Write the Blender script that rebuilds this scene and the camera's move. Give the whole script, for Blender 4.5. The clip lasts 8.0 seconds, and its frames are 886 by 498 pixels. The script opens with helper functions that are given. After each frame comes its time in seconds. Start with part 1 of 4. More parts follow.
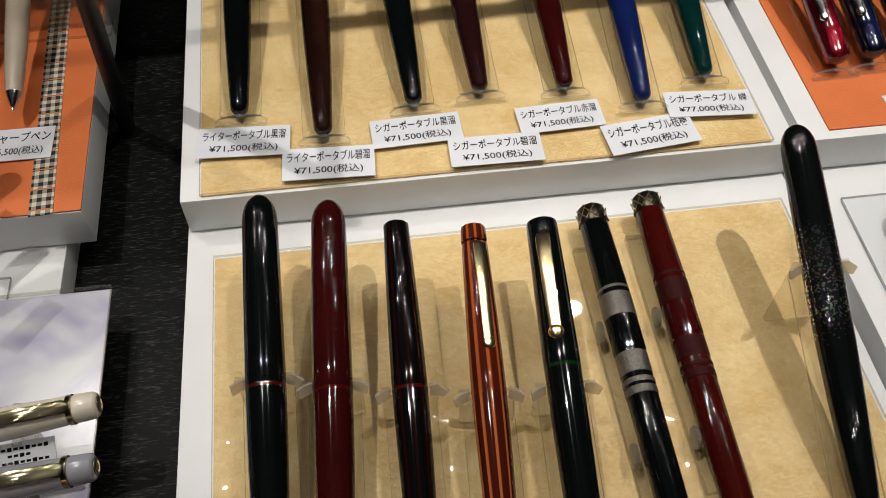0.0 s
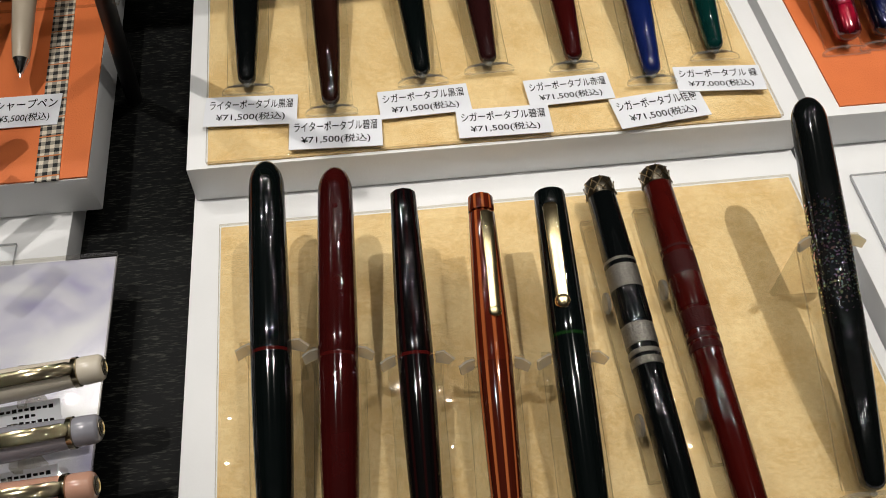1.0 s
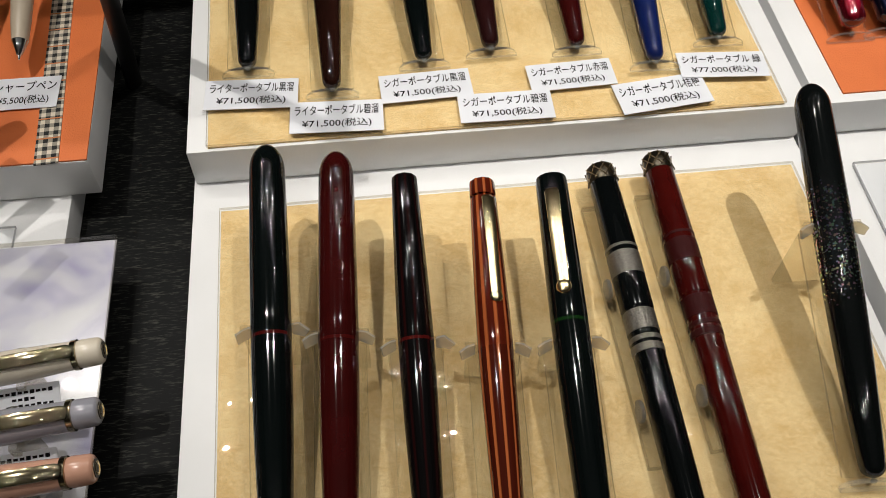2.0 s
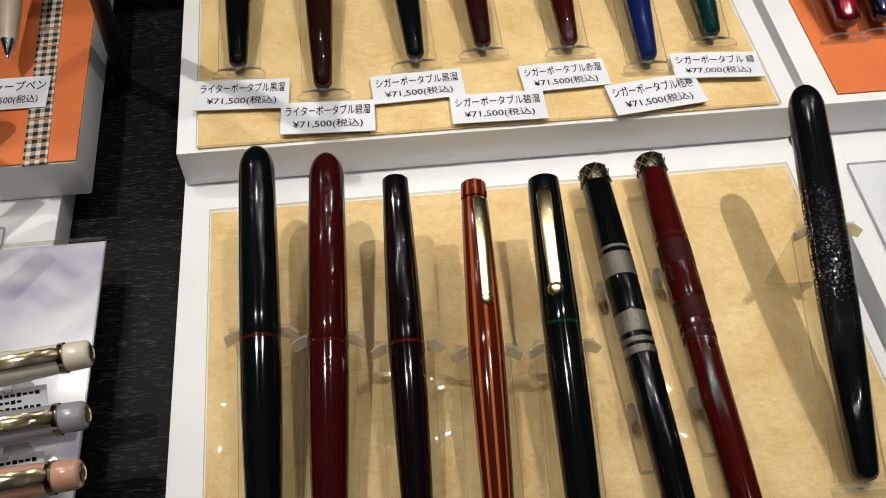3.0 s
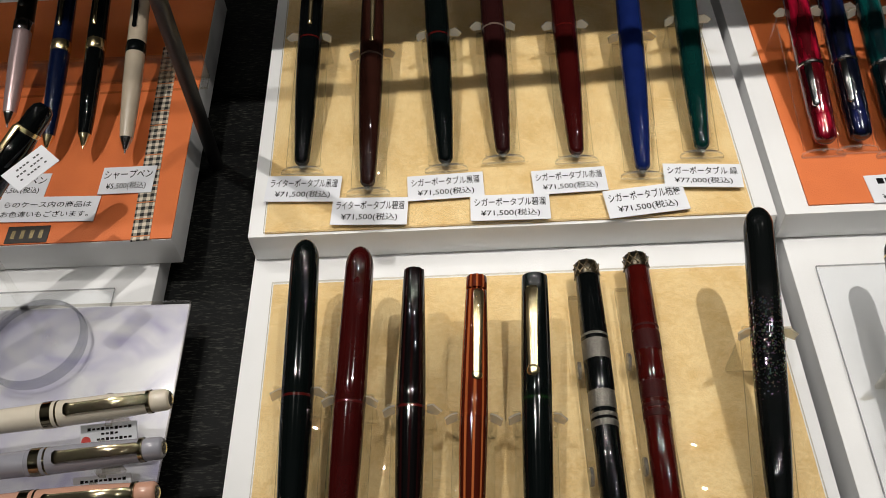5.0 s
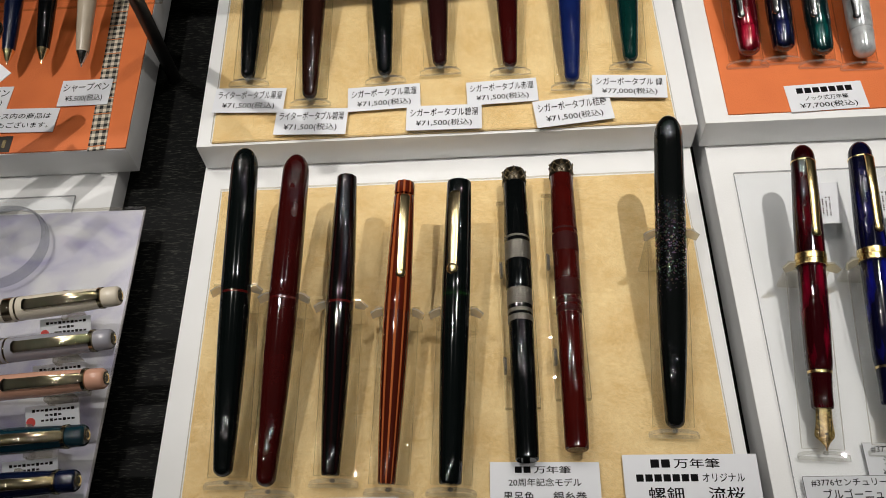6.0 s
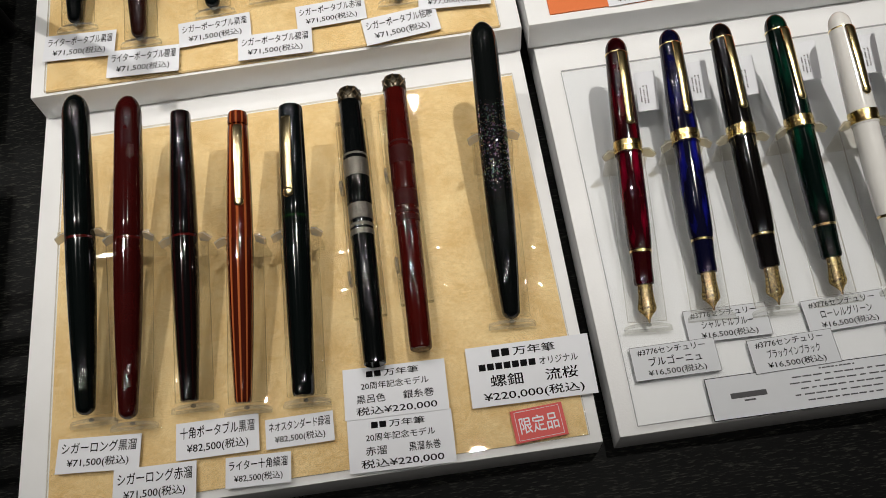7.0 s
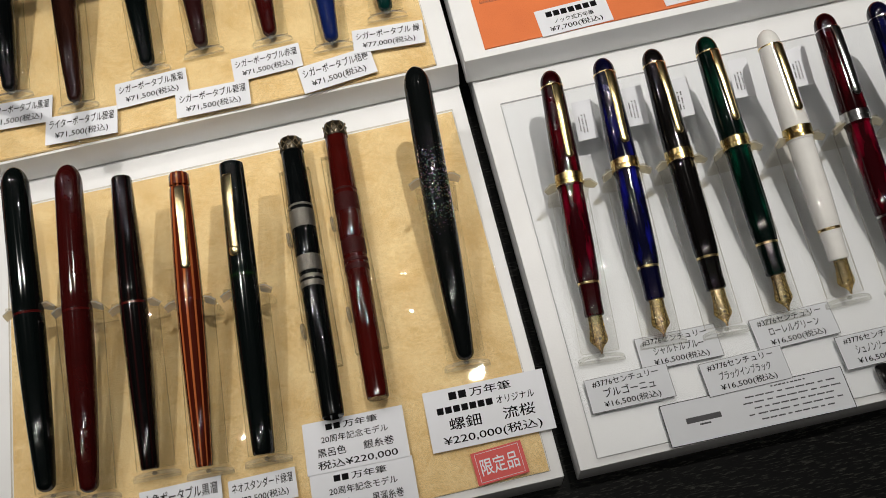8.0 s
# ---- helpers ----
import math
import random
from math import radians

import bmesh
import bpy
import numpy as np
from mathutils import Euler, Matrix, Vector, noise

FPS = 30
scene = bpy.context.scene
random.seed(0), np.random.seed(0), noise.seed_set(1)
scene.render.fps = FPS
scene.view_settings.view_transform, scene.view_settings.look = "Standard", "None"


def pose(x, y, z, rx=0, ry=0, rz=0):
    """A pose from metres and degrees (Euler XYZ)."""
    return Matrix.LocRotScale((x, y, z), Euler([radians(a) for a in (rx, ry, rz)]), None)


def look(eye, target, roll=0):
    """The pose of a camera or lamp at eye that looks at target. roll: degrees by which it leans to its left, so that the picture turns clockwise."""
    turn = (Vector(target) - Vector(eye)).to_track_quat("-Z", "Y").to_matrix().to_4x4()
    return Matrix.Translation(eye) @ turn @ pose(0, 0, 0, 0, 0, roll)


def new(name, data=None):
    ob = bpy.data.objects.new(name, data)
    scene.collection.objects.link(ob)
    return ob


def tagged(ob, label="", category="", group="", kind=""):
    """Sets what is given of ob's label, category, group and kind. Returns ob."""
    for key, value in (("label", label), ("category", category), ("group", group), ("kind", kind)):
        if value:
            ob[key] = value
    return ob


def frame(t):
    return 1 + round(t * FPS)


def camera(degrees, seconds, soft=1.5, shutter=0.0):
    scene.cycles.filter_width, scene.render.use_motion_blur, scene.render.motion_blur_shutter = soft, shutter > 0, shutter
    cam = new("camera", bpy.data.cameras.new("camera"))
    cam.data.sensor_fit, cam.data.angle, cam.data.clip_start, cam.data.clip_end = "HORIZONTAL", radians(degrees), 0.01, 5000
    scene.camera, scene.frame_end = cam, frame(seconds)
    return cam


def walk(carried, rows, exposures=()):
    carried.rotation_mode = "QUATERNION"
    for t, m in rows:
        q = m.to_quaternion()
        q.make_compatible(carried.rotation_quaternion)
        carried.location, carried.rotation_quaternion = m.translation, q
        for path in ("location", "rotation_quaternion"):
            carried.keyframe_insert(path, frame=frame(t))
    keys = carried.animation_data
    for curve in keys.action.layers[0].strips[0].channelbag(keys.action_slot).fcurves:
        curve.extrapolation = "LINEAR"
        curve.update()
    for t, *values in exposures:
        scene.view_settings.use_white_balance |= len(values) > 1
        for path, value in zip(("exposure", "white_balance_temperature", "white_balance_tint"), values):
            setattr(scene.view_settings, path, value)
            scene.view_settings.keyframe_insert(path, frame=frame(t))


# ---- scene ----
cam = camera(53.6, 8.0, soft=0.9)
PATH = [
    (0, (0.07, -0.231, 0.313), (0.237, 0.941, -1.299), 0.6),
    (0.5, (0.071, -0.234, 0.31), (0.232, 0.934, -1.305), 0.8),
    (1, (0.068, -0.237, 0.307), (0.225, 0.919, -1.317), 1.0),
    (1.5, (0.066, -0.238, 0.306), (0.221, 0.904, -1.329), 1.3),
    (3, (0.07, -0.235, 0.304), (0.232, 0.896, -1.338), 1.7),
    (3.5, (0.07, -0.235, 0.304), (0.202, 0.923, -1.322), 0.4),
    (4, (0.07, -0.244, 0.315), (0.137, 0.946, -1.292), -1.6),
    (4.2, (0.071, -0.249, 0.329), (0.114, 0.944, -1.276), -2.2),
    (5.3, (0.124, -0.259, 0.401), (0.03, 0.886, -1.237), -5.7),
    (5.5, (0.129, -0.257, 0.405), (0.03, 0.844, -1.262), -5.9),
    (6, (0.154, -0.28, 0.404), (0.046, 0.741, -1.312), -7.4),
    (6.5, (0.173, -0.295, 0.408), (0.123, 0.643, -1.357), -7.5),
    (7, (0.206, -0.295, 0.414), (0.213, 0.562, -1.393), -7.9),
    (7.5, (0.212, -0.274, 0.424), (0.263, 0.567, -1.39), -8.9),
    (8, (0.227, -0.277, 0.425), (0.273, 0.565, -1.389), -9.9),
]
walk(cam, [(t, look(eye, target, roll)) for t, eye, target, roll in PATH],
     exposures=[(0.0, -0.19), (1.5, -0.05), (3.5, 0.05), (4.0, 0.15), (5.5, -0.17), (6.5, -0.12), (8.0, -0.14)])

# ---- world and lamps ----
world = bpy.data.worlds.new("shop_dim_light")
scene.world = world
world.use_nodes = True
world.node_tree.nodes["Background"].inputs[0].default_value = (1.0, 0.93, 0.84, 1)
world.node_tree.nodes["Background"].inputs[1].default_value = 0.07


def spot(name, eye, target, watts, size, colour, cone, blend=0.5):
    d = bpy.data.lights.new(name, "SPOT")
    d.energy, d.shadow_soft_size, d.color = watts, size, colour
    d.spot_size, d.spot_blend = radians(cone), blend
    o = new(name, d)
    o.matrix_world = look(eye, target)
    return o


def area(name, eye, target, watts, sx, sy, colour):
    d = bpy.data.lights.new(name, "AREA")
    d.shape, d.size, d.size_y = "ELLIPSE", sx, sy
    d.energy, d.color = watts, colour
    o = new(name, d)
    o.matrix_world = look(eye, target)
    return o


WARM = (1.0, 0.955, 0.89)
spot("ceiling_spot_right", (0.60, 0.11, 1.80), (0.41, 0.23, 0.0), 90.0, 0.008, WARM, 37, 1.0)
spot("ceiling_spot_left", (-0.37, 0.10, 1.80), (-0.03, 0.19, 0.0), 57.0, 0.008, WARM, 32, 1.0)
spot("spot_over_left_trays", (-0.33, 0.38, 0.84), (-0.12, -0.01, 0.0), 6.5, 0.0045, WARM, 46, 0.9)
for lx in (-0.385, -0.150, 0.085, 0.325, 0.560):
    for ly, watts in ((0.345 - 0.1 * lx, 0.24), (0.228 - 0.1 * lx, 0.22)):
        area("shelf_led", (lx, ly, 0.84), (lx * 0.5 + 0.07, -0.12, 0.0), watts, 0.012, 0.005, WARM)
for lx in (-1.05, -0.35, 0.35, 1.05):
    for ly in (-1.0, -0.45, 1.35):
        area("ceiling_downlight", (lx + 0.15 * ly, ly, 1.90), (lx * 0.5, ly * 0.5, 0.0), 0.95, 0.03, 0.03, WARM)
# Wide soft fill lamp added under the ceiling to lift the shadows; no real panel.
area("ceiling_fill", (0.0, 0.0, 1.91), (0.0, 0.0, 0.0), 0.7, 3.6, 3.6, (1.0, 0.985, 0.965))

# ---- materials ----


def nodes_of(name):
    m = bpy.data.materials.new(name)
    m.use_nodes = True
    return m, m.node_tree.nodes, m.node_tree.links, m.node_tree.nodes["Principled BSDF"]


def surface(name, colour, rough=0.5, metal=0.0, second=None, scale=60.0, amount=0.5, bump=0.0, bump_scale=400.0,
            coat=0.0, stretch=(1, 1, 1), rough_var=0.0, detail=6.0, distort=0.0, alpha_trans=0.0, ior=1.5, low=0.38, high=0.68):
    """A surface with two scales of variation: mottled colour and fine relief."""
    m, n, l, p = nodes_of(name)
    co = n.new("ShaderNodeTexCoord")
    mp = n.new("ShaderNodeMapping")
    mp.inputs["Scale"].default_value = stretch
    l.new(co.outputs["Object"], mp.inputs["Vector"])
    tex = n.new("ShaderNodeTexNoise")
    tex.inputs["Scale"].default_value = scale
    tex.inputs["Detail"].default_value = detail
    tex.inputs["Distortion"].default_value = distort
    l.new(mp.outputs[0], tex.inputs["Vector"])
    second = second or tuple(c * 0.82 for c in colour)
    mix = n.new("ShaderNodeMix")
    mix.data_type = "RGBA"
    mix.inputs["A"].default_value = (*colour, 1)
    mix.inputs["B"].default_value = (*second, 1)
    mr = n.new("ShaderNodeMapRange")
    mr.inputs["From Min"].default_value, mr.inputs["From Max"].default_value = low, high
    mr.inputs["To Max"].default_value = amount
    l.new(tex.outputs["Fac"], mr.inputs["Value"])
    l.new(mr.outputs[0], mix.inputs["Factor"])
    l.new(mix.outputs["Result"], p.inputs["Base Color"])
    p.inputs["Roughness"].default_value = rough
    p.inputs["Metallic"].default_value = metal
    p.inputs["IOR"].default_value = ior
    p.inputs["Coat Weight"].default_value = coat
    p.inputs["Coat Roughness"].default_value = 0.03
    p.inputs["Transmission Weight"].default_value = alpha_trans
    if rough_var:
        r2 = n.new("ShaderNodeMapRange")
        r2.inputs["To Min"].default_value, r2.inputs["To Max"].default_value = rough - rough_var, rough + rough_var
        l.new(tex.outputs["Fac"], r2.inputs["Value"])
        l.new(r2.outputs[0], p.inputs["Roughness"])
    if bump:
        t2 = n.new("ShaderNodeTexNoise")
        t2.inputs["Scale"].default_value = bump_scale
        t2.inputs["Detail"].default_value = 5
        l.new(mp.outputs[0], t2.inputs["Vector"])
        b = n.new("ShaderNodeBump")
        b.inputs["Strength"].default_value = bump
        b.inputs["Distance"].default_value = 0.0006
        l.new(t2.outputs["Fac"], b.inputs["Height"])
        l.new(b.outputs[0], p.inputs["Normal"])
    return m


def clear(name, tint=(1, 1, 1), gloss_rough=0.02, haze=0.0, ior=1.49):
    """Thin clear plastic: light passes straight, gloss by Fresnel."""
    m, n, l, p = nodes_of(name)
    n.remove(p)
    tr = n.new("ShaderNodeBsdfTransparent")
    tr.inputs[0].default_value = (*tint, 1)
    gl = n.new("ShaderNodeBsdfGlossy")
    gl.inputs["Roughness"].default_value = gloss_rough
    lw = n.new("ShaderNodeLayerWeight")
    lw.inputs["Blend"].default_value = 0.5
    pw = n.new("ShaderNodeMath")
    pw.operation = "POWER"
    pw.inputs[1].default_value = 4.0
    l.new(lw.outputs["Facing"], pw.inputs[0])
    fr = n.new("ShaderNodeMath")
    fr.operation = "MULTIPLY_ADD"
    fr.inputs[1].default_value, fr.inputs[2].default_value = 0.7, 0.035
    l.new(pw.outputs[0], fr.inputs[0])
    mx = n.new("ShaderNodeMixShader")
    l.new(fr.outputs[0], mx.inputs[0])
    base = tr
    if haze:
        df = n.new("ShaderNodeBsdfTranslucent")
        d2 = n.new("ShaderNodeBsdfDiffuse")
        d2.inputs[0].default_value = (0.8, 0.8, 0.78, 1)
        df.inputs[0].default_value = (0.8, 0.8, 0.78, 1)
        ad = n.new("ShaderNodeMixShader")
        ad.inputs[0].default_value = 0.5
        l.new(df.outputs[0], ad.inputs[1])
        l.new(d2.outputs[0], ad.inputs[2])
        hz = n.new("ShaderNodeMixShader")
        hz.inputs[0].default_value = haze
        l.new(tr.outputs[0], hz.inputs[1])
        l.new(ad.outputs[0], hz.inputs[2])
        base = hz
    l.new(base.outputs[0], mx.inputs[1])
    l.new(gl.outputs[0], mx.inputs[2])
    l.new(mx.outputs[0], n["Material Output"].inputs[0])
    return m


def washi(name):
    """Cream handmade paper: creases, long fibres and cloudy tone."""
    m, n, l, p = nodes_of(name)
    co = n.new("ShaderNodeTexCoord")
    cloud = n.new("ShaderNodeTexNoise")
    cloud.inputs["Scale"].default_value, cloud.inputs["Detail"].default_value = 38, 6
    mp = n.new("ShaderNodeMapping")
    mp.inputs["Scale"].default_value = (1.0, 1.35, 1.0)
    mp.inputs["Rotation"].default_value = (0, 0, 0.5)
    crease = n.new("ShaderNodeTexNoise")
    crease.inputs["Scale"].default_value, crease.inputs["Detail"].default_value = 300, 8
    crease.inputs["Roughness"].default_value = 0.62
    crease.inputs["Distortion"].default_value = 1.4
    fibre = n.new("ShaderNodeTexNoise")
    fibre.inputs["Scale"].default_value, fibre.inputs["Detail"].default_value = 1100, 4
    l.new(co.outputs["Object"], cloud.inputs["Vector"])
    l.new(co.outputs["Object"], mp.inputs["Vector"])
    l.new(mp.outputs[0], crease.inputs["Vector"])
    l.new(co.outputs["Object"], fibre.inputs["Vector"])
    ramp = n.new("ShaderNodeValToRGB")
    ramp.color_ramp.elements[0].position, ramp.color_ramp.elements[0].color = 0.38, (0.73, 0.490, 0.200, 1)
    ramp.color_ramp.elements[1].position, ramp.color_ramp.elements[1].color = 0.62, (0.92, 0.715, 0.380, 1)
    add = n.new("ShaderNodeMath")
    add.operation = "MULTIPLY_ADD"
    add.inputs[1].default_value, add.inputs[2].default_value = 0.55, 0.0
    l.new(crease.outputs["Fac"], add.inputs[0])
    a2 = n.new("ShaderNodeMath")
    a2.operation = "MULTIPLY_ADD"
    a2.inputs[1].default_value = 0.45
    l.new(cloud.outputs["Fac"], a2.inputs[0])
    l.new(add.outputs[0], a2.inputs[2])
    l.new(a2.outputs[0], ramp.inputs[0])
    l.new(ramp.outputs[0], p.inputs["Base Color"])
    p.inputs["Roughness"].default_value = 0.6
    b = n.new("ShaderNodeBump")
    b.inputs["Strength"].default_value, b.inputs["Distance"].default_value = 0.5, 0.0008
    l.new(crease.outputs["Fac"], b.inputs["Height"])
    b2 = n.new("ShaderNodeBump")
    b2.inputs["Strength"].default_value, b2.inputs["Distance"].default_value = 0.5, 0.0004
    l.new(fibre.outputs["Fac"], b2.inputs["Height"])
    l.new(b.outputs[0], b2.inputs["Normal"])
    l.new(b2.outputs[0], p.inputs["Normal"])
    return m


def wood_dark(name):
    """Black-stained board with fine horizontal grain."""
    m, n, l, p = nodes_of(name)
    co = n.new("ShaderNodeTexCoord")
    mp = n.new("ShaderNodeMapping")
    mp.inputs["Scale"].default_value = (230, 1500, 75)
    l.new(co.outputs["Object"], mp.inputs["Vector"])
    g = n.new("ShaderNodeTexNoise")
    g.inputs["Scale"].default_value, g.inputs["Detail"].default_value = 1.0, 4
    l.new(mp.outputs[0], g.inputs["Vector"])
    big = n.new("ShaderNodeTexNoise")
    big.inputs["Scale"].default_value = 9
    l.new(co.outputs["Object"], big.inputs["Vector"])
    ramp = n.new("ShaderNodeValToRGB")
    e = ramp.color_ramp.elements
    e[0].position, e[0].color = 0.54, (0.0032, 0.0036, 0.0036, 1)
    e[1].position, e[1].color = 0.80, (0.055, 0.055, 0.046, 1)
    l.new(g.outputs["Fac"], ramp.inputs[0])
    l.new(ramp.outputs[0], p.inputs["Base Color"])
    p.inputs["Specular IOR Level"].default_value = 0.08
    r = n.new("ShaderNodeMapRange")
    r.inputs["To Min"].default_value, r.inputs["To Max"].default_value = 0.4, 0.65
    l.new(big.outputs["Fac"], r.inputs["Value"])
    l.new(r.outputs[0], p.inputs["Roughness"])
    b = n.new("ShaderNodeBump")
    b.inputs["Strength"].default_value, b.inputs["Distance"].default_value = 0.3, 0.0004
    l.new(g.outputs["Fac"], b.inputs["Height"])
    l.new(b.outputs[0], p.inputs["Normal"])
    return m


def striped(name, dark, light, count, duty, offset=0.0):
    """Lacquer with lengthwise stripes round the axis of a pen."""
    m, n, l, p = nodes_of(name)
    co = n.new("ShaderNodeTexCoord")
    sx = n.new("ShaderNodeSeparateXYZ")
    l.new(co.outputs["Object"], sx.inputs[0])
    at = n.new("ShaderNodeMath")
    at.operation = "ARCTAN2"
    l.new(sx.outputs[1], at.inputs[0])
    l.new(sx.outputs[0], at.inputs[1])
    mu = n.new("ShaderNodeMath")
    mu.operation = "MULTIPLY_ADD"
    mu.inputs[1].default_value, mu.inputs[2].default_value = count / (2 * math.pi), 20 + offset
    l.new(at.outputs[0], mu.inputs[0])
    fr = n.new("ShaderNodeMath")
    fr.operation = "FRACT"
    l.new(mu.outputs[0], fr.inputs[0])
    ramp = n.new("ShaderNodeValToRGB")
    e = ramp.color_ramp.elements
    e[0].position, e[0].color = 0.0, (*light, 1)
    e[1].position, e[1].color = duty, (*dark, 1)
    q = e.new(duty * 0.55)
    q.color = (*light, 1)
    q = e.new(1.0 - duty * 0.25)
    q.color = (*dark, 1)
    q = e.new(1.0)
    q.color = (*light, 1)
    l.new(fr.outputs[0], ramp.inputs[0])
    l.new(ramp.outputs[0], p.inputs["Base Color"])
    p.inputs["Roughness"].default_value = 0.045
    return m


def speckled(name, base):
    """Black lacquer with scattered mother-of-pearl flakes along the middle."""
    m, n, l, p = nodes_of(name)
    co = n.new("ShaderNodeTexCoord")
    v = n.new("ShaderNodeTexVoronoi")
    v.inputs["Scale"].default_value = 1500
    l.new(co.outputs["Object"], v.inputs["Vector"])
    sx = n.new("ShaderNodeSeparateXYZ")
    l.new(co.outputs["Object"], sx.inputs[0])
    zone = n.new("ShaderNodeValToRGB")
    e = zone.color_ramp.elements
    e[0].position, e[0].color = 0.035, (0, 0, 0, 1)
    e[1].position, e[1].color = 0.118, (0, 0, 0, 1)
    for pos, val in ((0.055, 0.6), (0.080, 1.0), (0.108, 0.85)):
        q = e.new(pos)
        q.color = (val, val, val, 1)
    l.new(sx.outputs[2], zone.inputs[0])
    sep = n.new("ShaderNodeSeparateColor")
    l.new(v.outputs["Color"], sep.inputs[0])
    mul = n.new("ShaderNodeMath")
    mul.operation = "MULTIPLY"
    l.new(sep.outputs[0], mul.inputs[0])
    l.new(zone.outputs[0], mul.inputs[1])
    gt = n.new("ShaderNodeMath")
    gt.operation = "GREATER_THAN"
    gt.inputs[1].default_value = 0.70
    l.new(mul.outputs[0], gt.inputs[0])
    hue = n.new("ShaderNodeHueSaturation")
    hue.inputs["Color"].default_value = (0.42, 0.72, 0.78, 1)
    l.new(sep.outputs[1], hue.inputs["Hue"])
    mix = n.new("ShaderNodeMix")
    mix.data_type = "RGBA"
    mix.inputs["A"].default_value = (*base, 1)
    l.new(gt.outputs[0], mix.inputs["Factor"])
    l.new(hue.outputs[0], mix.inputs["B"])
    l.new(mix.outputs["Result"], p.inputs["Base Color"])
    l.new(gt.outputs[0], p.inputs["Metallic"])
    p.inputs["Roughness"].default_value = 0.05
    b = n.new("ShaderNodeBump")
    b.inputs["Strength"].default_value, b.inputs["Distance"].default_value = 0.25, 0.0003
    l.new(mul.outputs[0], b.inputs["Height"])
    l.new(b.outputs[0], p.inputs["Normal"])
    return m


def plaid(name):
    """Woven ribbon: black and cream checks with thin orange lines."""
    m, n, l, p = nodes_of(name)
    co = n.new("ShaderNodeTexCoord")
    sx = n.new("ShaderNodeSeparateXYZ")
    l.new(co.outputs["Object"], sx.inputs[0])

    def wave(out, pitch, shift, edge):
        a = n.new("ShaderNodeMath")
        a.operation = "MULTIPLY_ADD"
        a.inputs[1].default_value, a.inputs[2].default_value = 1 / pitch, 50 + shift
        l.new(out, a.inputs[0])
        f = n.new("ShaderNodeMath")
        f.operation = "FRACT"
        l.new(a.outputs[0], f.inputs[0])
        g = n.new("ShaderNodeMath")
        g.operation = "GREATER_THAN"
        g.inputs[1].default_value = edge
        l.new(f.outputs[0], g.inputs[0])
        return g.outputs[0]

    a, b = wave(sx.outputs[0], 0.0041, 0.0, 0.48), wave(sx.outputs[1], 0.0046, 0.0, 0.5)
    add = n.new("ShaderNodeMath")
    l.new(a, add.inputs[0])
    l.new(b, add.inputs[1])
    half = n.new("ShaderNodeMath")
    half.operation = "MULTIPLY"
    half.inputs[1].default_value = 0.5
    l.new(add.outputs[0], half.inputs[0])
    ramp = n.new("ShaderNodeValToRGB")
    ramp.color_ramp.interpolation = "CONSTANT"
    e = ramp.color_ramp.elements
    e[0].position, e[0].color = 0.0, (0.70, 0.62, 0.50, 1)
    e[1].position, e[1].color = 0.75, (0.012, 0.012, 0.012, 1)
    q = e.new(0.25)
    q.color = (0.30, 0.27, 0.22, 1)
    l.new(half.outputs[0], ramp.inputs[0])
    line = wave(sx.outputs[1], 0.0120, 0.3, 0.93)
    mix = n.new("ShaderNodeMix")
    mix.data_type = "RGBA"
    mix.inputs["B"].default_value = (0.55, 0.20, 0.07, 1)
    l.new(line, mix.inputs["Factor"])
    l.new(ramp.outputs[0], mix.inputs["A"])
    l.new(mix.outputs["Result"], p.inputs["Base Color"])
    p.inputs["Roughness"].default_value = 0.85
    t2 = n.new("ShaderNodeTexNoise")
    t2.inputs["Scale"].default_value = 2500
    l.new(co.outputs["Object"], t2.inputs["Vector"])
    bp = n.new("ShaderNodeBump")
    bp.inputs["Distance"].default_value = 0.0003
    l.new(t2.outputs["Fac"], bp.inputs["Height"])
    l.new(bp.outputs[0], p.inputs["Normal"])
    return m


WHITE = surface("white_painted_board", (0.80, 0.805, 0.81), 0.45, second=(0.74, 0.74, 0.735), scale=25, amount=0.5, bump=0.12, bump_scale=900)
CREAM = washi("cream_handmade_paper")
ORANGE = surface("orange_textured_paper", (0.72, 0.175, 0.042), 0.6, second=(0.64, 0.145, 0.034), scale=50, amount=0.6, bump=0.5, bump_scale=1500)
SHEET = surface("white_satin_paper", (0.81, 0.83, 0.87), 0.4, second=(0.78, 0.795, 0.82), scale=18, amount=0.6, bump=0.08, bump_scale=600)
TABLE = wood_dark("black_stained_wood")
ACRYL = clear("clear_acrylic", (0.994, 0.994, 0.988), 0.007)
ACRYL_EDGE = clear("acrylic_cut_edge", (0.78, 0.75, 0.68), 0.08, haze=0.10)
ACRYL_CUT = clear("acrylic_grey_cut_edge", (0.42, 0.42, 0.43), 0.08)
ACRYL_RIM = clear("acrylic_bright_rim", (0.93, 0.93, 0.90), 0.08, haze=0.20)
ACRYL_EAR = clear("acrylic_fork", (0.97, 0.95, 0.90), 0.05, haze=0.06)
ACRYL_STUD = clear("acrylic_round_stud", (0.86, 0.84, 0.78), 0.06, haze=0.16)
EAR_PALE = clear("pale_frosted_tab", (0.96, 0.86, 0.62), 0.08, haze=0.40)
EAR_CREAM = clear("cream_frosted_tab", (0.97, 0.88, 0.62), 0.15, haze=0.42)
# Gold with the reflection of the dark room put into its base colour.
GILT = surface("dark_reflecting_gilt", (0.36, 0.31, 0.20), 0.12, 1.0, scale=500, amount=0.4, rough_var=0.03)
PRINT = surface("fine_grey_print", (0.10, 0.10, 0.105), 0.9, scale=900, amount=0.5, ior=1.15)
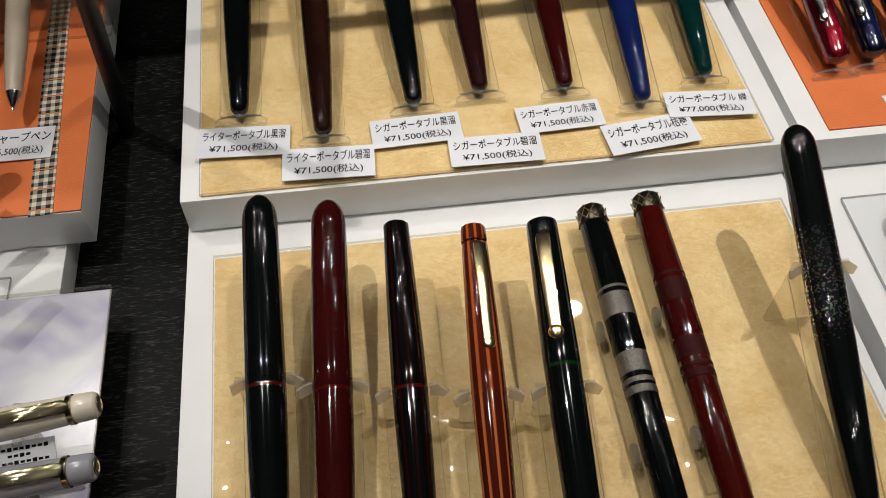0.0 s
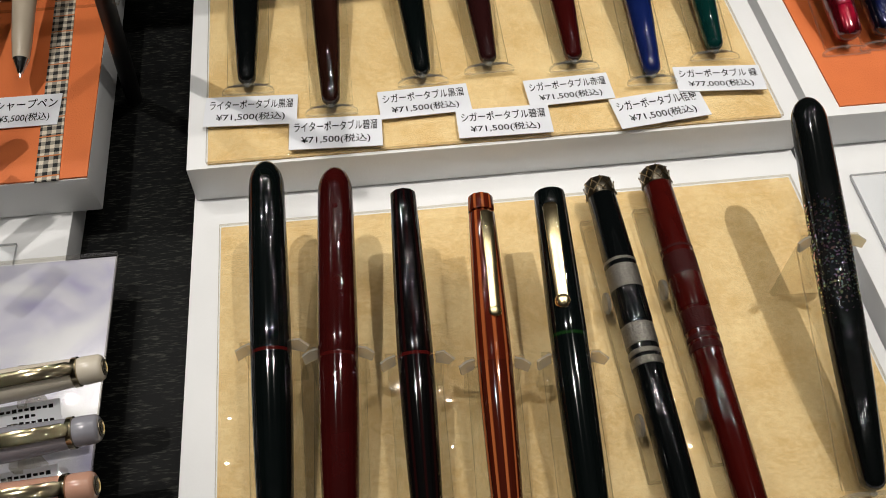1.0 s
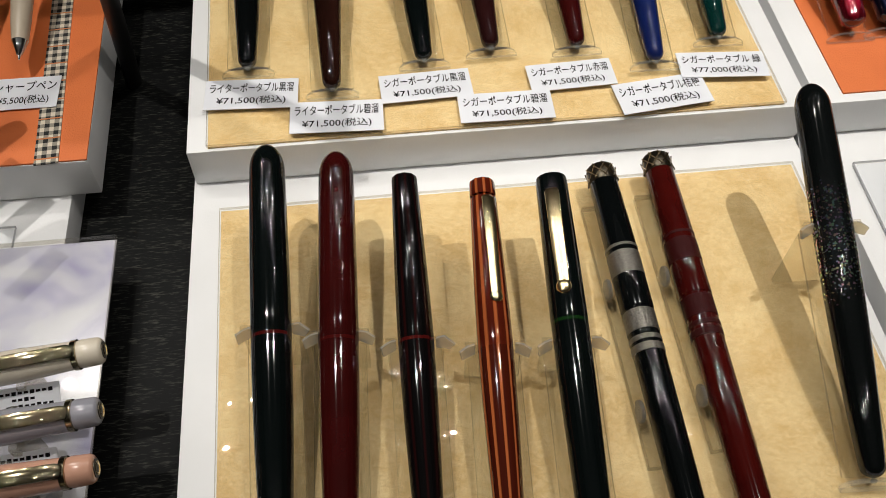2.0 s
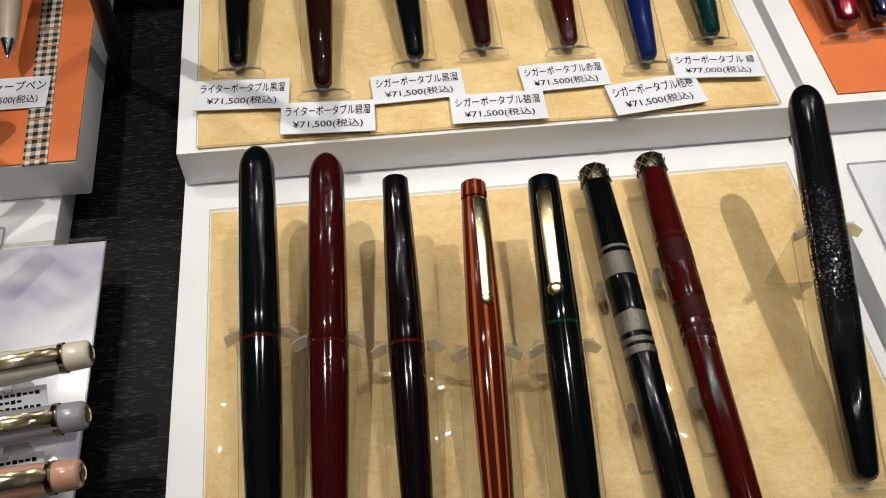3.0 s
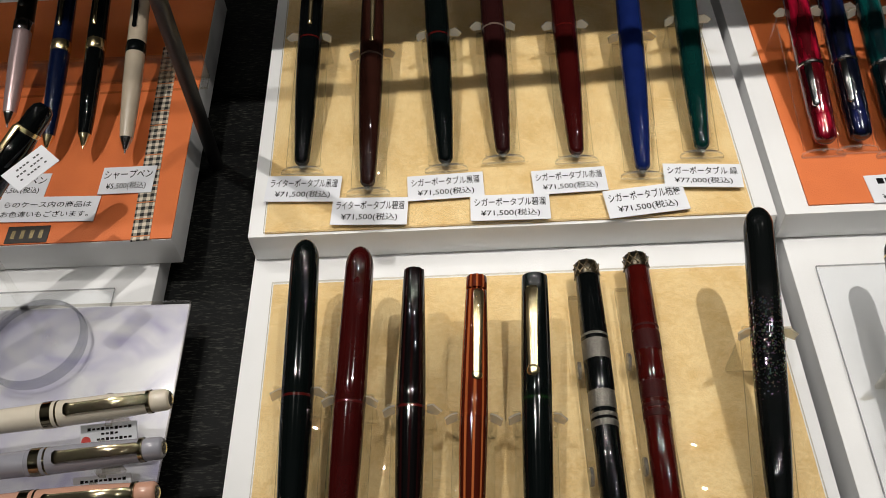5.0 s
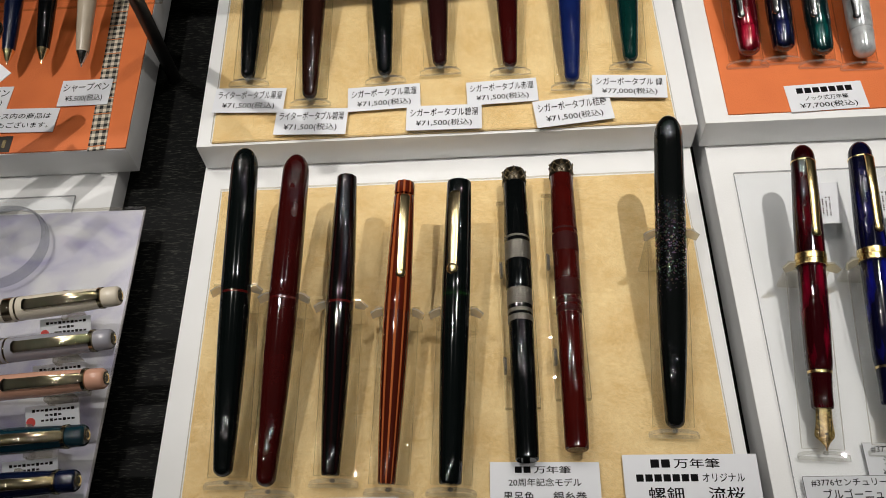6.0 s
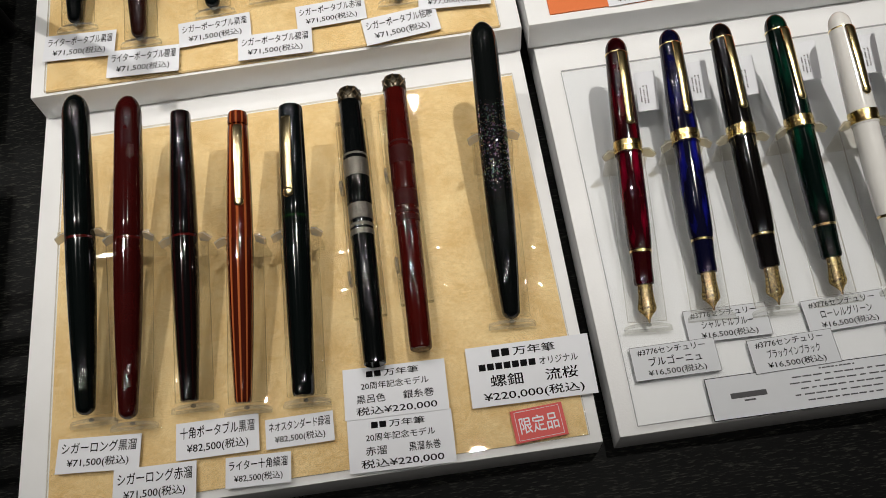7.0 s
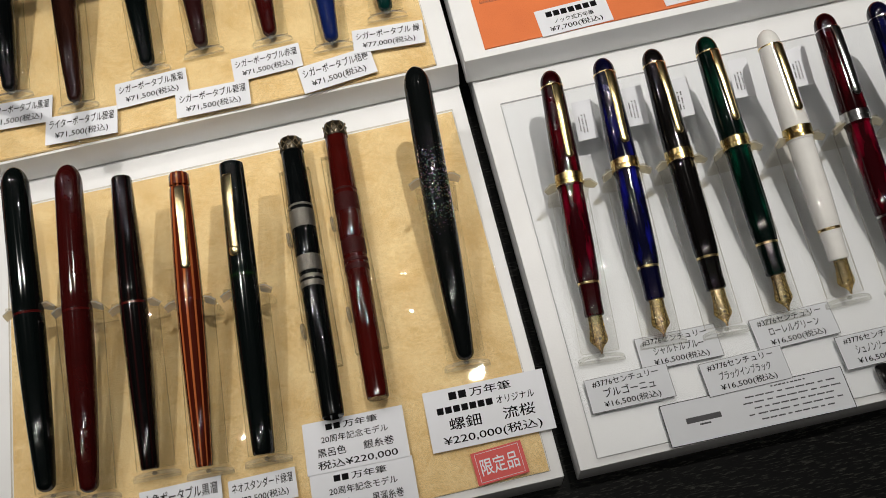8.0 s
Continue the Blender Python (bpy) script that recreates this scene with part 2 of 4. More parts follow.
CARD = surface("white_card", (0.74, 0.755, 0.80), 0.55, second=(0.70, 0.715, 0.76), scale=80, amount=0.4, bump=0.05, bump_scale=2500)
CARD_GREY = surface("pale_grey_card", (0.62, 0.64, 0.675), 0.55, second=(0.59, 0.61, 0.64), scale=80, amount=0.4)
INK = surface("black_print", (0.008, 0.008, 0.009), 0.95, scale=900, amount=0.5, ior=1.15)
RED_CARD = surface("red_card", (0.62, 0.05, 0.04), 0.5, second=(0.55, 0.04, 0.035), scale=200, amount=0.5)
GOLD = surface("polished_gold", (0.95, 0.75, 0.37), 0.22, 1.0, scale=500, amount=0.2, rough_var=0.06)
GOLD_ENGRAVED = surface("engraved_gold", (0.98, 0.78, 0.36), 0.17, 1.0, second=(0.30, 0.18, 0.05), scale=1100, amount=0.9, bump=0.30, bump_scale=1100, rough_var=0.05)
NIB_GOLD = surface("two_tone_nib_gold", (1.0, 0.86, 0.52), 0.20, 1.0, second=(0.52, 0.36, 0.14), scale=900, amount=0.8, bump=0.45, bump_scale=1300, rough_var=0.05, low=0.45, high=0.6)
GOLD_PALE = surface("pale_gold_plate", (0.93, 0.75, 0.42), 0.24, 1.0, scale=500, amount=0.2, rough_var=0.04)
STEEL = surface("polished_steel", (0.70, 0.70, 0.70), 0.16, 1.0, scale=500, amount=0.2)
AGED = surface("aged_silver", (0.52, 0.40, 0.24), 0.25, 1.0, scale=900, amount=0.6)
DARK_STEEL = surface("dark_bronze_metal", (0.07, 0.06, 0.045), 0.32, 1.0, scale=900, amount=0.6)
SILVER_THREAD = surface("silver_thread_wrap", (0.21, 0.195, 0.17), 0.38, 0.75, second=(0.10, 0.093, 0.082), scale=1500, amount=0.8, bump=0.6, bump_scale=2600)
RED_THREAD = surface("dark_red_thread_wrap", (0.040, 0.0035, 0.0035), 0.5, 0.0, second=(0.020, 0.002, 0.002), scale=1800, amount=0.8, bump=0.5, bump_scale=2600, ior=1.22)


def lacquer(name, colour, second=None, rough=0.055):
    return surface(name, colour, rough, 0.0, second or tuple(c * 0.7 for c in colour), 90, 0.6, bump=0.015, bump_scale=300)


BLACK = lacquer("black_lacquer", (0.0026, 0.0034, 0.0036))
BLACK_GREEN = lacquer("black_green_lacquer", (0.0026, 0.0042, 0.0042))
MAROON = lacquer("dark_red_lacquer", (0.037, 0.0034, 0.0032), (0.024, 0.0026, 0.0026))
RED_BROWN = lacquer("red_brown_lacquer", (0.052, 0.0040, 0.0030), (0.028, 0.0026, 0.0024))
BROWN = lacquer("dark_brown_lacquer", (0.027, 0.0090, 0.0062))
PURPLE_BROWN = lacquer("dark_purple_brown_lacquer", (0.021, 0.0056, 0.0056))
BLUE = lacquer("deep_blue_lacquer", (0.0065, 0.015, 0.088))
TEAL = lacquer("dark_teal_lacquer", (0.0022, 0.024, 0.021))
RED_RING = lacquer("red_lacquer_line", (0.060, 0.005, 0.0045))
GREEN_RING = lacquer("green_lacquer_line", (0.007, 0.032, 0.007))
GREY_RING = lacquer("grey_lacquer_line", (0.12, 0.085, 0.07))
STRIPE = striped("orange_striped_lacquer", (0.055, 0.0080, 0.0035), (0.42, 0.11, 0.033), 10, 0.28, 0.5)
STRIPE_CAP = striped("orange_brown_lacquer", (0.075, 0.0095, 0.0040), (0.38, 0.095, 0.028), 10, 0.34, 0.5)
DARK_STRIPE = striped("black_lacquer_red_edges", (0.0030, 0.0026, 0.0028), (0.014, 0.0028, 0.003), 10, 0.25, 0.5)
SPECK = speckled("black_lacquer_pearl_flakes", (0.0035, 0.0045, 0.0045))
RED_RESIN = surface("red_translucent_resin", (0.022, 0.0008, 0.0022), 0.04, 0.0, (0.20, 0.002, 0.017), 190, 0.9, stretch=(1, 1, 0.22), detail=3, low=0.52, high=0.72)
RED_DARK = surface("dark_red_resin_cap", (0.012, 0.0007, 0.0014), 0.06, 0.0, (0.11, 0.0015, 0.007), 170, 0.8, stretch=(1, 1, 0.25), detail=3, low=0.50, high=0.72)
BLUE_DARK = surface("dark_blue_resin_cap", (0.0024, 0.0026, 0.013), 0.06, 0.0, (0.005, 0.006, 0.12), 170, 0.8, stretch=(1, 1, 0.25), detail=3, low=0.50, high=0.72)
BLUE_RESIN = surface("blue_translucent_resin", (0.0026, 0.0028, 0.016), 0.06, 0.0, (0.008, 0.010, 0.22), 190, 0.9, stretch=(1, 1, 0.22), detail=3, low=0.52, high=0.72)
GREEN_RESIN = surface("green_translucent_resin", (0.0010, 0.0045, 0.0036), 0.06, 0.0, (0.0015, 0.045, 0.024), 180, 0.8, stretch=(1, 1, 0.22), detail=3, low=0.52, high=0.72)
BLACK_RESIN = lacquer("black_resin", (0.004, 0.0035, 0.0035))
WHITE_RESIN = surface("white_resin", (0.80, 0.79, 0.76), 0.15, scale=100, amount=0.3, coat=0.6)
IVORY = surface("ivory_resin", (0.72, 0.65, 0.53), 0.25, scale=120, amount=0.3, coat=0.4)
CREAM_RESIN = surface("cream_grey_resin", (0.50, 0.42, 0.32), 0.25, scale=120, amount=0.3, coat=0.3)
GREY_RESIN = surface("blue_grey_resin", (0.30, 0.30, 0.34), 0.2, scale=120, amount=0.3, coat=0.5)
PINK_RESIN = surface("salmon_pink_resin", (0.62, 0.34, 0.24), 0.2, scale=120, amount=0.3, coat=0.5)
DEEP_TEAL = lacquer("deep_blue_green_resin", (0.006, 0.030, 0.045))
NAVY = surface("navy_flecked_resin", (0.003, 0.006, 0.026), 0.15, 0.1, (0.008, 0.018, 0.06), 700, 0.7, coat=0.6)
PALE_PINK = surface("pale_pink_metal", (0.70, 0.52, 0.52), 0.25, 0.6, scale=200, amount=0.2)
MARBLE = surface("lilac_marbled_sheet", (0.66, 0.66, 0.71), 0.22, second=(0.36, 0.34, 0.54), scale=26, amount=0.85, detail=4, distort=1.8, coat=0.4)
ROD_BLACK = surface("matt_black_metal", (0.008, 0.008, 0.008), 0.5, scale=300, amount=0.5)
WALL = surface("warm_grey_plaster", (0.10, 0.09, 0.08), 0.8, scale=4, amount=0.5, bump=0.1, bump_scale=60)

# ---- mesh helpers ----


def part(name, bm, material, parent=None, label="", smooth=True):
    """Link a bmesh as one mesh object, under a thing or a part."""
    bmesh.ops.recalc_face_normals(bm, faces=bm.faces)
    if smooth:
        for f in bm.faces:
            f.smooth = True
        for e in bm.edges:
            if len(e.link_faces) == 2 and e.calc_face_angle(0) > 0.70:
                e.smooth = False
    me = bpy.data.meshes.new(name)
    bm.to_mesh(me)
    bm.free()
    for mat in material if isinstance(material, (list, tuple)) else (material,):
        me.materials.append(mat)
    ob = new(name, me)
    if parent is not None:
        ob.parent = parent
    if label:
        ob["label"] = label
    return ob


def thing(name, m, label, category, group="", kind=""):
    e = new(name)
    e.empty_display_size = 0.01
    e.matrix_basis = m
    return tagged(e, label, category, group, kind)


def box(size, at=(0, 0, 0), bevel=0.0, bm=None, rot=None):
    bm = bm or bmesh.new()
    m = Matrix.Translation(at) @ (rot or Matrix()) @ Matrix.Diagonal((*size, 1))
    got = bmesh.ops.create_cube(bm, size=1, matrix=m)
    if bevel:
        es = list({e for v in got["verts"] for e in v.link_edges})
        bmesh.ops.bevel(bm, geom=es, offset=bevel, segments=2, affect="EDGES", profile=0.6)
    return bm


def lathe(profile, seg=32, bm=None):
    """A turned solid round z from (z, radius) pairs."""
    bm = bm or bmesh.new()
    rings = []
    for z, r in profile:
        if r < 1e-5:
            rings.append([bm.verts.new((0, 0, z))])
        else:
            rings.append([bm.verts.new((r * math.cos(2 * math.pi * (i + 0.5) / seg), r * math.sin(2 * math.pi * (i + 0.5) / seg), z)) for i in range(seg)])
    for a, b in zip(rings, rings[1:]):
        for i in range(seg):
            j = (i + 1) % seg
            if len(a) == 1 and len(b) == 1:
                continue
            if len(a) == 1:
                bm.faces.new((a[0], b[j], b[i]))
            elif len(b) == 1:
                bm.faces.new((a[i], a[j], b[0]))
            else:
                bm.faces.new((a[i], a[j], b[j], b[i]))
    for end in (rings[0], rings[-1]):
        if len(end) > 1:
            bm.faces.new(end)
    return bm


def outline(points, thick, bm=None, m=None):
    """A flat plate of that outline in xy, extruded thick along z."""
    bm = bm or bmesh.new()
    m = m or Matrix()
    lo = [bm.verts.new(m @ Vector((x, y, 0))) for x, y in points]
    hi = [bm.verts.new(m @ Vector((x, y, thick))) for x, y in points]
    bm.faces.new(lo[::-1])
    bm.faces.new(hi)
    k = len(points)
    for i in range(k):
        bm.faces.new((lo[i], lo[(i + 1) % k], hi[(i + 1) % k], hi[i]))
    return bm


def strip(sections, bm=None):
    """A bar lofted through sections (z, y, half width, thickness), lying along z."""
    bm = bm or bmesh.new()
    rings = []
    for z, y, w, t in sections:
        rings.append([bm.verts.new(v) for v in ((-w, y, z), (w, y, z), (w * 0.92, y + t * 0.55, z), (w * 0.5, y + t * 0.93, z), (0, y + t, z), (-w * 0.5, y + t * 0.93, z), (-w * 0.92, y + t * 0.55, z))])
    for a, b in zip(rings, rings[1:]):
        for i in range(7):
            j = (i + 1) % 7
            bm.faces.new((a[i], a[j], b[j], b[i]))
    bm.faces.new(rings[0])
    bm.faces.new(rings[-1])
    return bm


def edge_split(bm):
    """Upright faces of a clear plate take the second material."""
    bm.normal_update()
    for f in bm.faces:
        if abs(f.normal.z) < 0.6:
            f.material_index = 1
    return bm


def writing(parent, body, cx, cy, width, height, material=None, z=0.00040):
    """One line of lettering, fitted into width and height, centred on (cx, cy)."""
    cu = bpy.data.curves.new("writing", "FONT")
    cu.body, cu.align_x, cu.align_y = body, "LEFT", "BOTTOM_BASELINE"
    cu.size, cu.resolution_u, cu.offset = 1.0, 3, 0.009
    tmp = new("writing", cu)
    bpy.context.view_layer.update()
    me = bpy.data.meshes.new_from_object(tmp.evaluated_get(bpy.context.evaluated_depsgraph_get()))
    bpy.data.objects.remove(tmp)
    if len(me.vertices) == 0:
        return None
    co = np.zeros(len(me.vertices) * 3)
    me.vertices.foreach_get("co", co)
    co = co.reshape(-1, 3)
    lo, hi = co.min(0), co.max(0)
    s = np.array((width / max(hi[0] - lo[0], 1e-6), height / max(hi[1] - lo[1], 1e-6), 1))
    co = (co - (lo + hi) / 2) * s + (cx, cy, z)
    me.vertices.foreach_set("co", co.ravel())
    me.materials.clear()
    me.materials.append(material or INK)
    me.update()
    ob = new("writing", me)
    ob.parent = parent
    return ob


def bars(parent, rows, material=None, z=0.00036):
    """Plain bars for lettering that is not spelled out: (cx, cy, width, height)."""
    bm = bmesh.new()
    for cx, cy, w, h in rows:
        box((w, h, 0.00006), (cx, cy, z), bm=bm)
    return part("print_block", bm, material or INK, parent, smooth=False)


# ---- room and table ----
ZT = -0.026   # table top
ZL = -0.0016  # white board of the lower trays
LL = -0.0105  # white board of the lower tray across the gap
LU = 0.0118   # white board of the raised tray behind it
ZU = 0.0195   # white board of the upper trays


def room():
    for nm, size, at in (("floor", (5.2, 5.2, 0.1), (0, 0, -0.95)), ("ceiling", (5.2, 5.2, 0.1), (0, 0, 1.97)),
                         ("wall_north", (5.2, 0.1, 2.8), (0, 2.55, 0.51)), ("wall_south", (5.2, 0.1, 2.8), (0, -2.55, 0.51)),
                         ("wall_east", (0.1, 5.0, 2.8), (2.55, 0, 0.51)), ("wall_west", (0.1, 5.0, 2.8), (-2.55, 0, 0.51))):
        tagged(part(nm, box(size, at), WALL, smooth=False), "plain dim warm grey shop surface", "wall" if "wall" in nm else nm, kind="structure")


room()
table = thing("display_table", pose(0.1, 0.22, ZT - 0.9), "black-stained wooden display table with fine grain", "table")
part("tabletop", box((2.6, 1.5, 0.05), (0, 0, 0.875), 0.002), TABLE, table)
part("plinth", box((2.4, 1.3, 0.849), (0, 0, 0.4255), 0.002), TABLE, table)


def slab(x0, x1, y0, y1, skew, z0, thick, bevel):
    """A board whose front edge is shifted sideways by skew."""
    bm = outline([(x0 + skew, y0), (x1 + skew * 0.6, y0), (x1, y1), (x0, y1)], thick, m=Matrix.Translation((0, 0, z0)))
    if bevel:
        bmesh.ops.bevel(bm, geom=bm.edges[:], offset=bevel, segments=2, affect="EDGES", profile=0.6)
    return bm


def tray(x0, x1, y0, y1, top, deep, label, insert=None, insert_mat=None, cover=True, ins_label="", skew=0.0, ins_skew=0.0):
    t = thing("display_tray", pose((x0 + x1) / 2, (y0 + y1) / 2, top), label, "tray", "pen display trays")
    hx, hy = (x1 - x0) / 2, (y1 - y0) / 2
    part("board", slab(-hx, hx, -hy, hy, skew, -deep, deep, 0.0009), WHITE, t)
    if insert:
        a0, a1, b0, b1 = insert
        cx, cy = (a0 + a1 - x0 - x1) / 2, (b0 + b1 - y0 - y1) / 2
        ix, iy = (a1 - a0) / 2, (b1 - b0) / 2
        part("paper_insert", slab(cx - ix, cx + ix, cy - iy, cy + iy, ins_skew, 0.0001, 0.0008, 0), insert_mat, t, ins_label)
        if cover:
            part("cover_sheet", edge_split(slab(cx - ix - 0.0005, cx + ix + 0.0005, cy - iy - 0.0005, cy + iy + 0.0005, ins_skew, 0.0011, 0.0018, 0.0003)), (ACRYL, ACRYL_EDGE if insert_mat is CREAM else ACRYL_CUT), t, "clear acrylic cover sheet")
    return t


tray(-0.0100, 0.2690, -0.2092, 0.0850, ZL, 0.0244, "white board tray lined with cream handmade paper", (0.0025, 0.2610, -0.2050, 0.0045), CREAM, True, "wrinkled cream paper", 0.0, 0.0028)
tray(0.2770, 0.5600, -0.2085, 0.0850, ZL, 0.0244, "white board tray with a white sheet under clear acrylic", (0.2895, 0.5500, -0.2045, 0.0010), SHEET, True, "white satin sheet", 0.0, -0.003)
tray(-0.3500, -0.0668, -0.2050, 0.0900, LL, LL - ZT, "white board tray beneath a marbled pen rack", (-0.3300, -0.0887, -0.1900, 0.0112), SHEET, True, "white satin sheet")
tray(-0.0125, 0.2675, 0.0215, 0.2500, ZU, 0.0209, "raised white board tray lined with cream handmade paper", (-0.0045, 0.2545, 0.0232, 0.2400), CREAM, True, "wrinkled cream paper", 0.0035, 0.0048)
tray(0.2735, 0.5600, 0.0218, 0.2500, ZU, 0.0209, "raised white board tray lined with orange paper", (0.2865, 0.5500, 0.0267, 0.2400), ORANGE, False, "orange textured paper")
tray(-0.3500, -0.0575, 0.0285, 0.2500, LU, LU - LL - 0.0002, "raised white board tray lined with orange paper", (-0.3400, -0.0577, 0.0290, 0.2400), ORANGE, False, "orange textured paper", 0.007, 0.007)

# ---- pens ----


def axis(bottom, top, roll=0.0):
    """Pose at the bottom end of a pen, z along it, y away from the tray."""
    b, t = Vector(bottom), Vector(top)
    z = (t - b).normalized()
    x = Vector((0, 0, 1)).cross(z).normalized()
    y = z.cross(x)
    m = Matrix.Identity(4)
    for i in range(3):
        m[i][0], m[i][1], m[i][2], m[i][3] = x[i], y[i], z[i], b[i]
    return m @ Matrix.Rotation(radians(roll), 4, "Z"), (t - b).length


def dome(z0, r0, h, n=7):
    """Rounded end from radius r0 at z0 up to the apex at z0 + h."""
    return [(z0 + h * math.sin(math.pi / 2 * i / n), r0 * math.cos(math.pi / 2 * i / n) if i < n else 0.0) for i in range(1, n + 1)]


def foot(z0, r0, h, n=6):
    return [(z0 - h * math.sin(math.pi / 2 * i / n), r0 * math.cos(math.pi / 2 * i / n) if i < n else 0.0) for i in range(n, 0, -1)]


def clip_mesh(z_top, z_end, y0, y1, w0, w1, thick=0.0011, pad=True):
    bm = strip([(z_top, y0 - 0.0006, w0 * 0.8, thick), (z_top - 0.002, y0 + 0.0009, w0, thick), (z_top - (z_top - z_end) * 0.5, (y0 + y1) / 2 + 0.0010, (w0 + w1) / 2, thick),
                (z_end + 0.003, y1 + 0.0004, w1, thick), (z_end + 0.0012, y1 + 0.0002, w1 * 1.15, thick * 1.4), (z_end, y1, w1 * 0.8, thick)])
    if pad:
        bmesh.ops.create_uvsphere(bm, u_segments=12, v_segments=8, radius=w1 * 1.25, matrix=Matrix.Translation((0, y1 + 0.0005, z_end + 0.001)) @ Matrix.Diagonal((1, 0.55, 1, 1)))
    return bm


def cigar_pen(bottom, top, r, ring_at, mat_body, mat_cap, mat_ring, label, tip=0.62, clip=None, group="lacquer fountain pens"):
    """A capped pen with rounded ends, a line round its joint and perhaps a clip."""
    m, ln = axis(bottom, top)
    t = thing("fountain_pen", m, label, "fountain pen", group)
    zr = ring_at * ln
    h = 0.004
    body = foot(h, r * tip, h) + [(h + (zr - h) * k / 10, r * (tip + (1 - tip) * (1 - (1 - k / 10) ** 1.9))) for k in range(11)]
    part("barrel", lathe(body), mat_body, t)
    hc = r * 1.55
    cap = [(zr + 0.0012, r * 0.99), (zr + 0.0020, r * 1.01)] + [(zr + 0.002 + (ln - hc - zr - 0.002) * k / 8, r * (1.01 - 0.07 * (k / 8) ** 2)) for k in range(1, 9)]
    cap += dome(ln - hc, r * 0.94, hc)
    part("cap", lathe(cap), mat_cap, t)
    part("joint_line", lathe([(zr - 0.0002, r * 0.97), (zr, r * 1.004), (zr + 0.0012, r * 1.004), (zr + 0.0014, r * 0.97)]), mat_ring, t)
    if clip:
        z1, z0, roll = clip
        c = part("clip", clip_mesh(z1, z0, r, r, 0.0017, 0.0012), GOLD_PALE, t, "gold-plated clip")
        c.rotation_euler = (0, 0, radians(roll))
    return t


def faceted_pen(bottom, top, r, r_end, r_top, ring_at, mat_body, mat_cap, mat_ring, label, clip=None, seg=10, finial=False):
    """A pen with flat ends that tapers from its joint to both ends."""
    m, ln = axis(bottom, top)
    t = thing("fountain_pen", m, label, "fountain pen", "lacquer fountain pens")
    zr = ring_at * ln
    body = [(0, r_end * 0.86), (0.0006, r_end * 0.97), (0.002, r_end)] + [(0.002 + (zr - 0.002) * k / 8, r_end + (r - r_end) * (1 - (1 - k / 8) ** 1.7)) for k in range(1, 9)]
    part("barrel", lathe(body, seg), mat_body, t)
    ct = ln - (0.0075 if finial else 0.0)
    cap = [(zr + 0.0012, r * 0.995), (zr + 0.002, r * 1.01)] + [(zr + 0.002 + (ct - 0.0015 - zr - 0.002) * k / 8, r * 1.01 + (r_top - r * 1.01) * (k / 8) ** 1.5) for k in range(1, 9)]
    cap += [(ct - 0.0004, r_top * 0.97), (ct, r_top * 0.88)]
    part("cap", lathe(cap, seg), mat_cap, t)
    part("joint_line", lathe([(zr - 0.0002, r * 0.97), (zr, r * 1.004), (zr + 0.0012, r * 1.004), (zr + 0.0014, r * 0.97)], seg), mat_ring, t)
    if finial:
        part("cap_finial", lathe([(ct + 0.0006, r_top * 0.95), (ct + 0.0010, r_top), (ln - 0.0012, r_top * 0.97), (ln - 0.0002, r_top * 0.9), (ln, r_top * 0.8)], seg), mat_cap, t)
    if clip:
        z1, z0, roll, w = clip
        c = part("clip", clip_mesh(ln - z1, ln - z0, r_top, (r + r_top) / 2, w, w * 0.8), GOLD_PALE, t, "gold-plated clip")
        c.rotation_euler = (0, 0, radians(roll))
    return t


def wrapped_pen(bottom, top, mat, mat_band, label):
    """A straight pen with thread-wound bands and a lattice finial."""
    m, ln = axis(bottom, top)
    t = thing("fountain_pen", m, label, "fountain pen", "lacquer fountain pens")
    rb, rc = 0.0060, 0.0066
    z = lambda f: ln * (1 - f)
    step = z(0.452)
    part("barrel", lathe([(0, rb * 0.8), (0.0006, rb * 0.9), (0.003, rb * 0.93), (0.03, rb * 0.985), (step - 0.02, rb * 1.03), (step, rb * 1.04)]), mat, t)
    part("cap", lathe([(step, rc * 0.97), (step + 0.0005, rc), (step + 0.03, rc), (ln - 0.009, rc * 0.93)]), mat, t)
    for a, b in ((0.268, 0.278), (0.289, 0.357), (0.458, 0.516), (0.529, 0.543), (0.551, 0.572)):
        r = rc if a < 0.452 else rb * 1.04
        r = r * 0.985 + 0.00022 if a < 0.452 else r + 0.00016
        part("thread_band", lathe([(z(b) - 0.0001, r - 0.0004), (z(b) + 0.0002, r), (z(a) - 0.0002, r), (z(a) + 0.0001, r - 0.0004)]), mat_band, t)
    fin = part("finial", lathe([(ln - 0.009, rc * 0.90), (ln - 0.0086, rc * 0.95), (ln - 0.0016, rc * 0.94), (ln - 0.0004, rc * 0.86), (ln, rc * 0.72)]), DARK_STEEL, t, "dark metal finial")
    bm = bmesh.new()
    for i in range(10):
        a = 2 * math.pi * i / 10
        for s in (-1, 1):
            mm = Matrix.Rotation(a, 4, "Z") @ Matrix.Translation((rc * 0.935, 0, ln - 0.0050)) @ Matrix.Rotation(s * radians(38), 4, "X")
            bmesh.ops.create_cube(bm, size=1, matrix=mm @ Matrix.Diagonal((0.0004, 0.0005, 0.0086, 1)))
    for i in range(4):
        mm = Matrix.Rotation(math.pi * i / 4, 4, "Z") @ Matrix.Translation((0, 0, ln))
        bmesh.ops.create_cube(bm, size=1, matrix=mm @ Matrix.Diagonal((rc * 1.6, 0.0006, 0.0006, 1)))
    part("lattice", bm, AGED, fin, "worn gilt lattice")
    return t


